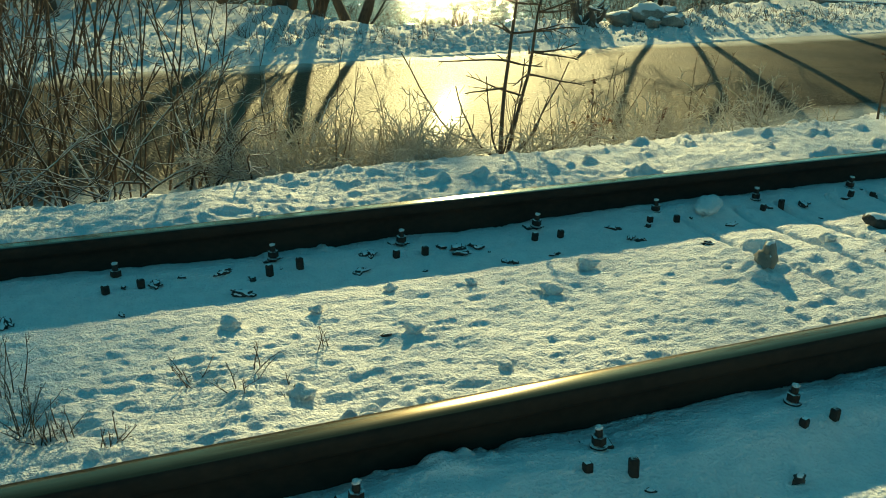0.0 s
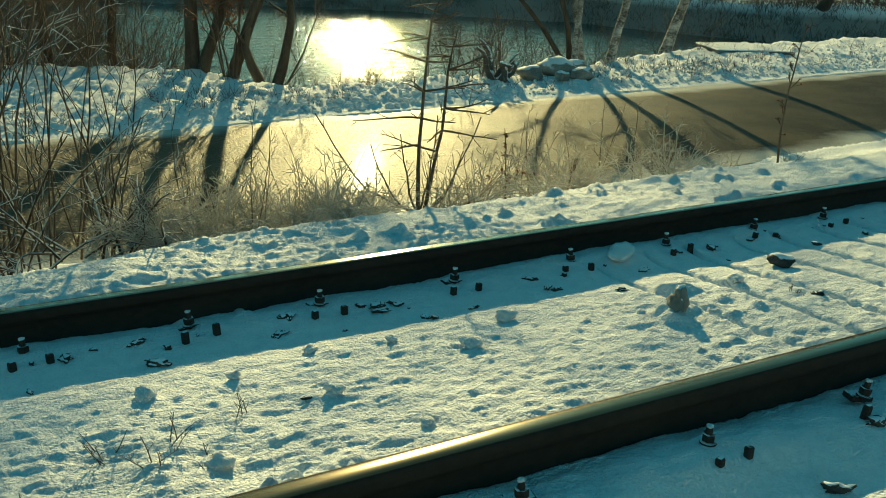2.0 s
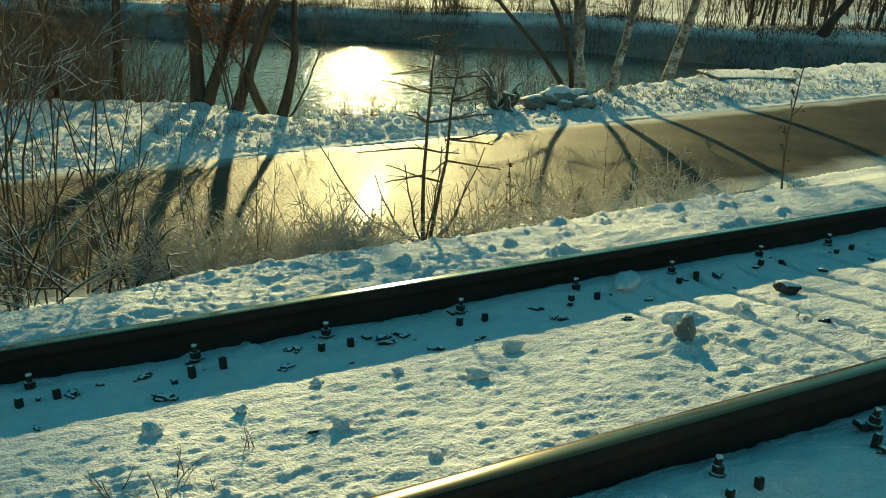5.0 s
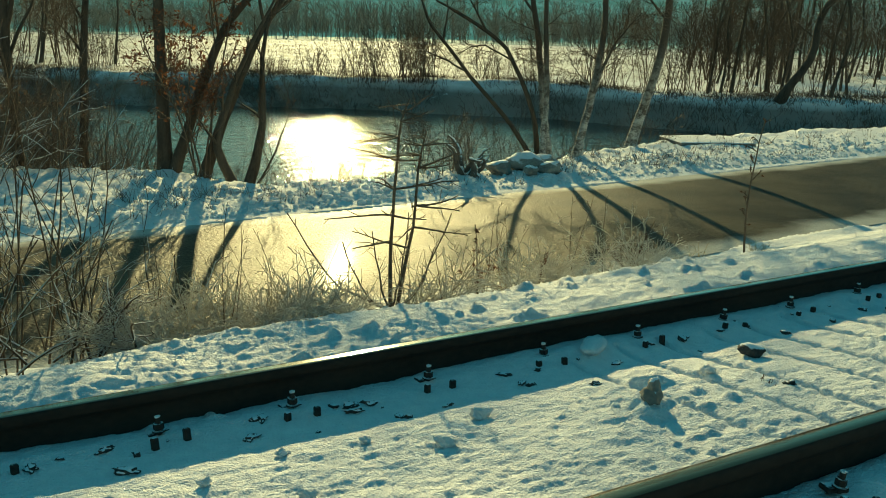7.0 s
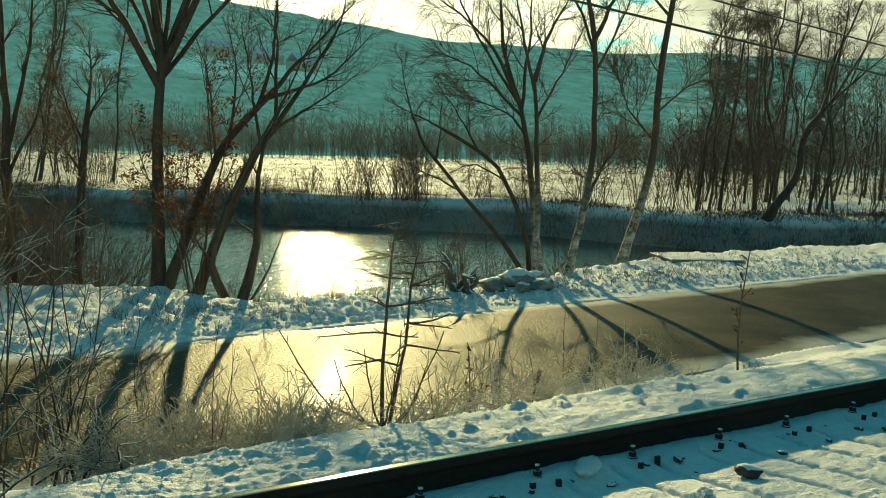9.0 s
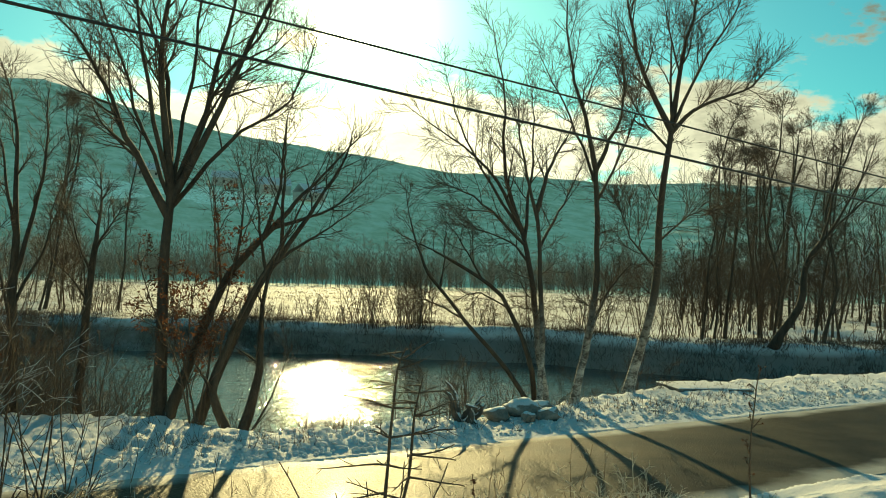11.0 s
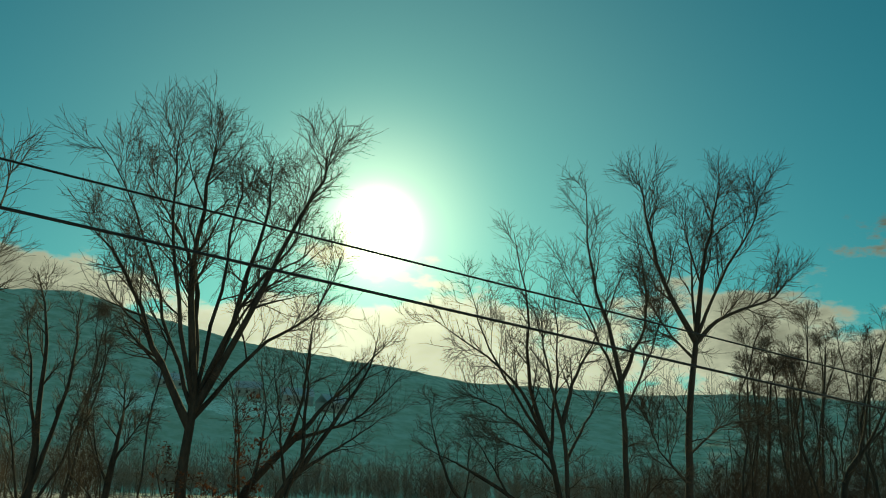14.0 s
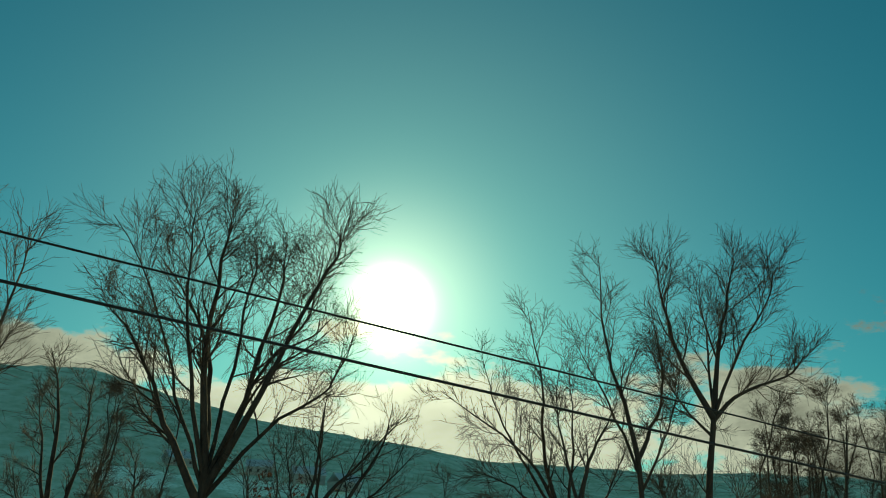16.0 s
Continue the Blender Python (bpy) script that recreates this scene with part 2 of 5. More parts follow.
    low = N("ShaderNodeMapRange")
    low.inputs["From Min"].default_value, low.inputs["From Max"].default_value = -1.25, -1.6
    link(nt, sep.outputs["Z"], low.inputs["Value"])
    soil = N("ShaderNodeMath")
    soil.operation = "MULTIPLY"
    link(nt, steep.outputs[0], soil.inputs[0])
    link(nt, low.outputs[0], soil.inputs[1])
    earth = N("ShaderNodeMix")
    earth.data_type = "RGBA"
    link(nt, soil.outputs[0], earth.inputs["Factor"])
    link(nt, mix.outputs[2], earth.inputs[6])
    earth.inputs[7].default_value = (0.10, 0.073, 0.047, 1)
    link(nt, earth.outputs[2], bsdf.inputs["Base Color"])
    straws = N("ShaderNodeTexNoise")
    straws.inputs["Scale"].default_value, straws.inputs["Detail"].default_value, straws.inputs["Roughness"].default_value = 0.9, 8.0, 0.7
    link(nt, tc.outputs["Object"], straws.inputs["Vector"])
    blotch, across, thin_snow = N("ShaderNodeMapRange"), N("ShaderNodeMapRange"), N("ShaderNodeMath")
    blotch.inputs["From Min"].default_value, blotch.inputs["From Max"].default_value = 0.40, 0.64
    blotch.inputs["To Max"].default_value = 0.85
    link(nt, straws.outputs["Fac"], blotch.inputs["Value"])
    across.inputs["From Min"].default_value, across.inputs["From Max"].default_value = 36.0, 46.0
    link(nt, sep.outputs["Y"], across.inputs["Value"])
    thin_snow.operation = "MULTIPLY"
    link(nt, blotch.outputs[0], thin_snow.inputs[0])
    link(nt, across.outputs[0], thin_snow.inputs[1])
    straw = N("ShaderNodeMix")
    straw.data_type = "RGBA"
    link(nt, thin_snow.outputs[0], straw.inputs["Factor"])
    link(nt, old, straw.inputs[6])
    straw.inputs[7].default_value = (0.24, 0.20, 0.12, 1)
    link(nt, straw.outputs[2], mix.inputs[6])
    if haze_glow:
        # the slopes themselves emit a faint teal, imitating sunlit haze before them
        bsdf.inputs["Emission Color"].default_value = (*haze_glow, 1)
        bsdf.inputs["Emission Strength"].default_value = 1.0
    return m


def road_material():
    """Wet asphalt with a thin icy crust, paler towards both edges."""
    m = material("icy_asphalt", (0.018, 0.015, 0.010), (0.062, 0.050, 0.030), rough=0.50, scale=1.1, fine=38, bump=1.0, dist=0.045, stretch=(0.8, 0.7, 1), spread=(0.42, 0.58), spec=0.034)
    nt = m.node_tree
    N = nt.nodes.new
    bsdf = nt.nodes["Principled BSDF"]
    tc, sep = N("ShaderNodeTexCoord"), N("ShaderNodeSeparateXYZ")
    link(nt, tc.outputs["Object"], sep.inputs[0])
    ab = N("ShaderNodeMath")
    ab.operation = "ABSOLUTE"
    link(nt, sep.outputs["Y"], ab.inputs[0])
    nz = N("ShaderNodeTexNoise")
    nz.inputs["Scale"].default_value, nz.inputs["Detail"].default_value = 0.8, 7.0
    link(nt, tc.outputs["Object"], nz.inputs["Vector"])
    add = N("ShaderNodeMath")
    link(nt, ab.outputs[0], add.inputs[0])
    link(nt, nz.outputs["Fac"], add.inputs[1])
    edge = N("ShaderNodeMapRange")
    edge.inputs["From Min"].default_value, edge.inputs["From Max"].default_value = ROAD_HALF - 0.05, ROAD_HALF + 0.35
    edge.inputs["To Max"].default_value = 0.85
    link(nt, add.outputs[0], edge.inputs["Value"])
    mix = N("ShaderNodeMix")
    mix.data_type = "RGBA"
    old = bsdf.inputs["Base Color"].links[0].from_socket
    link(nt, edge.outputs[0], mix.inputs["Factor"])
    link(nt, old, mix.inputs[6])
    mix.inputs[7].default_value = (0.52, 0.51, 0.47, 1)
    link(nt, mix.outputs[2], bsdf.inputs["Base Color"])
    # thin clear glaze of ice
    bsdf.inputs["Coat Weight"].default_value, bsdf.inputs["Coat Roughness"].default_value = 0.009, 0.14
    return m


def water_material():
    m = bpy.data.materials.new("river_water")
    m.use_nodes = True
    nt = m.node_tree
    N = nt.nodes.new
    bsdf = nt.nodes["Principled BSDF"]
    bsdf.inputs["Base Color"].default_value = (0.050, 0.050, 0.040, 1)
    bsdf.inputs["Roughness"].default_value = 0.03
    bsdf.inputs["IOR"].default_value = 1.33
    tc, mp = N("ShaderNodeTexCoord"), N("ShaderNodeMapping")
    mp.inputs["Scale"].default_value = (0.7, 1.0, 1.0)
    link(nt, tc.outputs["Object"], mp.inputs[0])
    a, b = N("ShaderNodeTexNoise"), N("ShaderNodeTexNoise")
    a.inputs["Scale"].default_value, a.inputs["Detail"].default_value = 2.2, 3.0
    b.inputs["Scale"].default_value, b.inputs["Detail"].default_value = 11.0, 6.0
    link(nt, mp.outputs[0], a.inputs["Vector"])
    link(nt, mp.outputs[0], b.inputs["Vector"])
    add = N("ShaderNodeMath")
    add.operation = "MULTIPLY_ADD"
    link(nt, b.outputs["Fac"], add.inputs[0])
    add.inputs[1].default_value = 0.34
    link(nt, a.outputs["Fac"], add.inputs[2])
    bp = N("ShaderNodeBump")
    bp.inputs["Strength"].default_value, bp.inputs["Distance"].default_value = 1.0, 0.065
    link(nt, add.outputs[0], bp.inputs["Height"])
    link(nt, bp.outputs[0], bsdf.inputs["Normal"])
    return m


# ---- the lie of the land ----
FAR_Y, NEAR_Y, CANT, GRADE = 2.841, 1.344, 0.1705, 0.016
PITCH_X, FAR_X, NEAR_X = 0.4827, 0.117, 0.410
ROAD_Y, ROAD_SLOPE, ROAD_HALF, ROAD_Z = 9.15, 0.105, 2.25, -1.2
WATER_Z = -2.6


def lattice(ix, iy, seed):
    h = (ix.astype(np.int64) * 374761393 + iy.astype(np.int64) * 668265263 + seed * 974711) & 0x7FFFFFFF
    h = ((h ^ (h >> 13)) * 1274126177) & 0x7FFFFFFF
    return ((h ^ (h >> 16)) & 0xFFFF) / 65535.0


def value_noise(x, y, seed=0):
    ix, iy = np.floor(x), np.floor(y)
    fx, fy = x - ix, y - iy
    fx, fy = fx * fx * (3 - 2 * fx), fy * fy * (3 - 2 * fy)
    a, b = lattice(ix, iy, seed), lattice(ix + 1, iy, seed)
    c, d = lattice(ix, iy + 1, seed), lattice(ix + 1, iy + 1, seed)
    return (a * (1 - fx) + b * fx) * (1 - fy) + (c * (1 - fx) + d * fx) * fy - 0.5


def fbm(x, y, size, octaves=4, seed=0, gain=0.5):
    total, amp, f = 0.0, 1.0, 1.0 / size
    for k in range(octaves):
        total = total + amp * value_noise(x * f + 17.3 * k, y * f - 9.1 * k, seed + k)
        amp, f = amp * gain, f * 2.03
    return total


def smooth(a, b, v):
    u = np.clip((v - a) / (b - a), 0, 1)
    return u * u * (3 - 2 * u)


def bed(x, y):
    """The plane of the canted track."""
    return GRADE * np.clip(x, -40, 40) + CANT * (FAR_Y - np.clip(y, 0.3, 3.3)) / (FAR_Y - NEAR_Y)


def road_mid(x):
    return ROAD_Y + ROAD_SLOPE * np.clip(x, -60, 60)


def near_shore(x):
    y = np.interp(x, [-60, -8, 2, 3.8, 4.8, 6, 9, 12, 14.7, 17, 27, 60], [22, 18.5, 17.4, 16.3, 14.6, 14.1, 14.6, 15.6, 16.9, 17.8, 18.6, 20])
    return y + 0.5 * fbm(x, x * 0 + 3.0, 2.5, 3, 5)


def far_shore(x):
    return np.interp(x, [-60, 0, 16, 20, 24, 27, 29, 31, 35, 45, 60, 120], [64, 52, 44, 42, 38.5, 35, 30.5, 26.5, 24.8, 24.5, 26, 34]) + 0.9 * fbm(x, x * 0 + 8.0, 7, 3, 6)


def ridge(az):
    return np.interp(az, [-40, -8, 1.6, 6, 9.5, 16, 25, 30, 35.5, 40.6, 45.5, 52, 60, 90], [8, 10.2, 10.7, 11.0, 10.1, 8.8, 7.8, 7.0, 6.8, 6.4, 6.5, 6.1, 6.3, 7])


def hill_height(x, y):
    r = np.hypot(x, y)
    az = np.degrees(np.arctan2(x, y))
    ridge_r = 560.0
    top = np.tan(np.radians(ridge(az))) * ridge_r
    up = np.clip((r - 335) / (ridge_r - 335), 0, 1)
    h = top * up * (0.94 + 0.06 * up)
    h = h + 2.2 * fbm(x, y, 110, 3, 31) * smooth(345, 400, r) * (1 - 0.8 * smooth(440, 560, r))
    h = h + 0.9 * fbm(x, y, 6, 3, 41) * smooth(340, 380, r)
    return np.where(r > ridge_r, h - (r - ridge_r) * 0.05, h)


def snow_relief(x, y):
    """Trodden, crusted snow: lumps, prints and wind ripples."""
    lump = fbm(x, y, 0.6, 3, 11) * 0.016
    tread = smooth(0.12, 0.34, fbm(x, y, 0.7, 2, 23))
    clod = np.maximum(fbm(x, y, 0.10, 3, 21) - 0.20, 0) * 0.095 * (0.06 + tread)
    prints = -np.maximum(fbm(x * 0.8, y * 1.25, 0.15, 3, 25) - 0.16, 0) * 0.035 * (0.04 + tread)
    ripple = fbm(x * 0.7, y * 1.5, 0.045, 4, 27, 0.62) * 0.011 + fbm(x * 0.3, y * 1.4, 0.16, 3, 28) * 0.007
    churned = 1 + 0.9 * np.exp(-((x - 0.3) / 0.55) ** 2 - ((y - 1.85) / 0.28) ** 2)
    rough_part = (lump + clod * churned + prints * churned + 0.03 * (churned - 1) * fbm(x, y, 0.17, 3, 29) + ripple)
    return rough_part * smooth(0.2, 0.7, y)


def height(x, y):
    x, y = np.asarray(x, float), np.asarray(y, float)
    track = bed(x, y) + 0.004
    mid = 0.008 * np.exp(-((y - 2.05) / 0.42) ** 2)
    calm = 1 - 0.75 * np.exp(-((y - FAR_Y + 0.22) / 0.22) ** 2) - 0.75 * np.exp(-((y - NEAR_Y + 0.25) / 0.25) ** 2)
    z = track + mid + snow_relief(x, y) * np.clip(calm, 0.15, 1)
    z = z + 0.06 * np.exp(-((y - NEAR_Y + 0.10) / 0.17) ** 2) * (y < NEAR_Y) * (1 + 0.5 * fbm(x, y, 0.25, 3, 20))
    z = z + 0.045 * np.exp(-((y - FAR_Y + 0.06) / 0.15) ** 2) * (1 + 0.5 * fbm(x, y, 0.3, 2, 19))
    # grooves along hidden sleepers
    s = (x - FAR_X) / PITCH_X
    off = np.abs(s - np.round(s)) * PITCH_X
    groove = np.exp(-((off - 0.11) / 0.014) ** 2) * smooth(1.9, 2.3, x) * (y > 1.5) * (y < 2.7)
    z = z - 0.035 * groove
    # shoulder heaped beyond the far rail
    z = z + 0.055 * np.exp(-((y - 3.42 + 0.1 * fbm(x, y, 0.8, 2, 3)) / 0.25) ** 2) * (0.8 + 0.6 * fbm(x, y, 0.5, 2, 13))
    z = z + 0.012 * fbm(x * 0.6, y * 1.3, 0.07, 3, 17) * smooth(3.0, 3.3, y) + 0.012 * np.maximum(fbm(x, y, 0.03, 2, 18), 0) * smooth(3.0, 3.3, y)
    rm = road_mid(x)
    off = (y - rm) / math.hypot(1, ROAD_SLOPE)
    crest = 3.85 + 0.25 * fbm(x, y * 0, 1.3, 2, 7)
    toe = rm - ROAD_HALF - 0.25
    slope = smooth(0, 1, np.clip((y - crest) / np.maximum(toe - crest, 0.5), 0, 1))
    lin = np.clip((y - crest) / np.maximum(toe - crest, 0.5), 0, 1)
    drop = 0.1 * slope + 0.9 * lin
    z = z * (1 - drop) + (ROAD_Z + 0.05 * fbm(x, y, 0.6, 3, 9)) * drop + 0.08 * fbm(x, y, 0.5, 3, 15) * drop * (1 - drop)
    # under the road
    z = np.where(np.abs(off) < ROAD_HALF - 0.10, ROAD_Z - 0.07, z)
    # verge beyond the road, ploughed snow and clods
    beyond = off > ROAD_HALF + 0.05
    rise = smooth(ROAD_HALF + 0.05, ROAD_HALF + 0.8, off)
    verge = ROAD_Z + 0.06 * rise + 0.08 * fbm(x, y, 1.1, 3, 51) * rise + 0.07 * fbm(x, y, 0.28, 3, 52) * rise + 0.10 * np.maximum(fbm(x, y, 0.15, 3, 53), 0) * rise
    ns, fs = near_shore(x), far_shore(x)
    fall = smooth(-0.5, 2.4, y - ns)
    verge = verge * (1 - fall) + (-3.6) * fall
    z = np.where(beyond, verge, z)
    # far bank and the field
    climb = smooth(-1.4, 3.0, y - fs + 1.6 * fbm(x, y, 2.6, 3, 67))
    r = np.hypot(x, y)
    field = -1.05 + 0.05 * smooth(60, 210, r) + 0.25 * fbm(x, y, 6, 4, 61)
    far = -3.6 * (1 - climb) + field * climb + 0.45 * fbm(x, y, 1.4, 4, 63) * climb * (1 - climb) * 4
    z = np.where((y > ns + 2.6) & beyond, far, z)
    z = z + np.where(y > 0, hill_height(x, y), 0) 
    back = np.where(y < 0.3, 0.05 * fbm(x, y, 1.2, 3, 71), 0)
    return z + back


def zat(x, y):
    return float(height(np.array([x]), np.array([y]))[0])


def mesh_object(name, verts, faces, mat, smooth_shade=True, parent=None, label=""):
    me = bpy.data.meshes.new(name)
    verts = np.asarray(verts, np.float32)
    faces = np.asarray(faces, np.int32)
    me.vertices.add(len(verts))
    me.vertices.foreach_set("co", verts.ravel())
    k = faces.shape[1]
    me.loops.add(faces.size)
    me.loops.foreach_set("vertex_index", faces.ravel())
    me.polygons.add(len(faces))
    me.polygons.foreach_set("loop_start", np.arange(len(faces), dtype=np.int32) * k)
    me.polygons.foreach_set("loop_total", np.full(len(faces), k, np.int32))
    if smooth_shade:
        me.polygons.foreach_set("use_smooth", np.ones(len(faces), bool))
    me.update(calc_edges=True)
    if mat:
        me.materials.append(mat)
    ob = new(name, me)
    if parent:
        ob.parent = parent
    if label:
        tagged(ob, label)
    return ob


def part(name, bm, mat, parent, label="", soft=False):
    me = bpy.data.meshes.new(name)
    bm.to_mesh(me)
    bm.free()
    me.materials.append(mat)
    if soft:
        for p in me.polygons:
            p.use_smooth = True
    ob = new(name, me)
    ob.parent = parent
    if label:
        tagged(ob, label)
    return ob


def thing(name, place, label, category, group="", turn=0.0):
    e = new(name)
    e.empty_display_size = 0.1
    e.matrix_basis = pose(*place, 0, 0, turn)
    return tagged(e, label, category, group)


def grid_faces(na, nb, wrap=False):
    i = np.arange(na if wrap else na - 1)
    j = np.arange(nb - 1)
    I, J = np.meshgrid(i, j, indexing="ij")
    I2 = (I + 1) % na
    return np.stack([I * nb + J, I2 * nb + J, I2 * nb + J + 1, I * nb + J + 1], -1).reshape(-1, 4)


# emission colour that stands in for haze on the far hills
HAZE_GLOW = (0.056, 0.134, 0.126)


def build_ground():
    az = np.radians(np.concatenate([np.arange(-14, 66, 0.15), np.arange(66, 346, 1.25)]))
    r = [0.02]
    while r[-1] < 4200:
        q = r[-1]
        r.append(q * (1.25 if q < 0.25 else 1.03 if q < 1.2 else 1.0036 if q < 4.2 else 1.006 if q < 7 else 1.007 if q < 60 else 1.02 if q < 200 else 1.006 if q < 600 else 1.12))
    r = np.array(r)
    A, R = np.meshgrid(az, r, indexing="ij")
    X, Y = R * np.sin(A), R * np.cos(A)
    Z = height(X, Y)
    # the wheel runs clockwise seen from above, so the faces are turned over
    near = int(np.searchsorted(r, 214.0))
    P = np.stack([X, Y, Z], -1)
    ob = mesh_object("ground", P[:, :near + 1].reshape(-1, 3), grid_faces(len(az), near + 1, True)[:, ::-1], ground_material())
    tagged(ob, "snow-covered ground with embankment, river banks and flat field", "ground", kind="structure")
    ob = mesh_object("backdrop", P[:, near:].reshape(-1, 3), grid_faces(len(az), len(r) - near, True)[:, ::-1], ground_material("distant_slopes", HAZE_GLOW))
    tagged(ob, "distant wooded hills dusted with snow, with a painted haze glow", "hills", kind="structure")


build_ground()


def build_road():
    n, k = 161, 25
    xs, ys = np.linspace(-60, 60, n), np.linspace(-ROAD_HALF, ROAD_HALF, k)
    X, Y = np.meshgrid(xs, ys, indexing="ij")
    Z = 0.05 * (1 - (Y / ROAD_HALF) ** 2) + 0.006 * fbm(X, Y, 1.1, 3, 81) + 0.012
    top = np.stack([X, Y, Z], -1).reshape(-1, 3)
    ob = mesh_object("road", top, grid_faces(n, k)[:, ::1], road_material())
    ob.matrix_basis = pose(0, ROAD_Y, ROAD_Z - 0.02, 0, 0, math.degrees(math.atan(ROAD_SLOPE)))
    tagged(ob, "narrow asphalt road wet and glazed with thin ice", "road", kind="structure")


build_road()


def build_water():
    ob = mesh_object("water", [(-70, 11, 0), (140, 11, 0), (140, 75, 0), (-70, 75, 0)], [(0, 1, 2, 3)], water_material())
    ob.matrix_basis = pose(0, 0, WATER_Z)
    tagged(ob, "rippled river water glittering in low sun", "river", kind="structure")


build_water()


# ---- tubes: stems, limbs and twigs ----
def tubes(lines, sides):
    """Vertices and quads of tapered tubes; lines: arrays of n x 4 (x, y, z, radius)."""
    groups = {}
    for ln in lines:
        groups.setdefault(len(ln), []).append(ln)
    vs, fs, base = [], [], 0
    ang = np.arange(sides) * 2 * np.pi / sides
    for n, items in groups.items():
        P = np.array(items)
        C, R = P[..., :3], P[..., 3]
        T = np.gradient(C, axis=1)
        T /= np.linalg.norm(T, axis=-1, keepdims=True) + 1e-9
        ref = np.where(np.abs(T[..., 2].mean(1))[:, None, None] > 0.5, np.array([0.25, 0.96, 0.1]), np.array([0, 0, 1.0]))
        U = np.cross(T, ref)
        U /= np.linalg.norm(U, axis=-1, keepdims=True) + 1e-9
        V = np.cross(T, U)
        ring = C[:, :, None] + R[:, :, None, None] * (U[:, :, None] * np.cos(ang)[:, None] + V[:, :, None] * np.sin(ang)[:, None])
        m = len(items)
        vs.append(ring.reshape(-1, 3))
        i, j, k = np.meshgrid(np.arange(m), np.arange(n - 1), np.arange(sides), indexing="ij")
        a = base + (i * n + j) * sides + k
        b = base + (i * n + j) * sides + (k + 1) % sides
        fs.append(np.stack([a, a + sides, b + sides, b], -1).reshape(-1, 4))
        base += m * n * sides
    return np.concatenate(vs), np.concatenate(fs)


def tube_part(name, lines, sides, mat, parent, label=""):
    if not lines:
        return None
    v, f = tubes(lines, sides)
    return mesh_object(name, v, f, mat, True, parent, label)


def unit(v):
    return v / (np.linalg.norm(v) + 1e-9)


def stem(rng, start, way, length, r0, r1, n, wander, lift):
    """A wandering line of n points that bends upwards by lift."""
    pts, p, d = [(*start, r0)], np.array(start, float), unit(np.array(way, float))
    step = length / (n - 1)
    for i in range(1, n):
        d = unit(d + rng.normal(0, wander, 3) + np.array([0, 0, lift]))
        p = p + d * step
        pts.append((*p, r0 + (r1 - r0) * i / (n - 1)))
    return np.array(pts)


def offshoots(rng, parent, count, lo, hi, length, spread, taper, n, wander, lift, thin=0.0025, shrink=0.72):
    """Side branches along a line, shorter towards its tip."""
    out = []
    m = len(parent)
    for k in range(count):
        t = lo + (hi - lo) * (k + rng.uniform(0, 1)) / count
        f = t * (m - 1)
        i = min(int(f), m - 2)
        p = parent[i] + (parent[i + 1] - parent[i]) * (f - i)
        d = unit(parent[i + 1][:3] - parent[i][:3])
        side = unit(np.cross(d, unit(rng.normal(0, 1, 3))))
        a = radians(spread + rng.normal(0, 9))
        L = length * (1.05 - shrink * t) * rng.uniform(0.6, 1.25)
        r0 = max(p[3] * taper, thin)
        out.append(stem(rng, p[:3], d * math.cos(a) + side * math.sin(a), L, r0, max(thin * 0.6, r0 * 0.25), n, wander, lift))
    return out


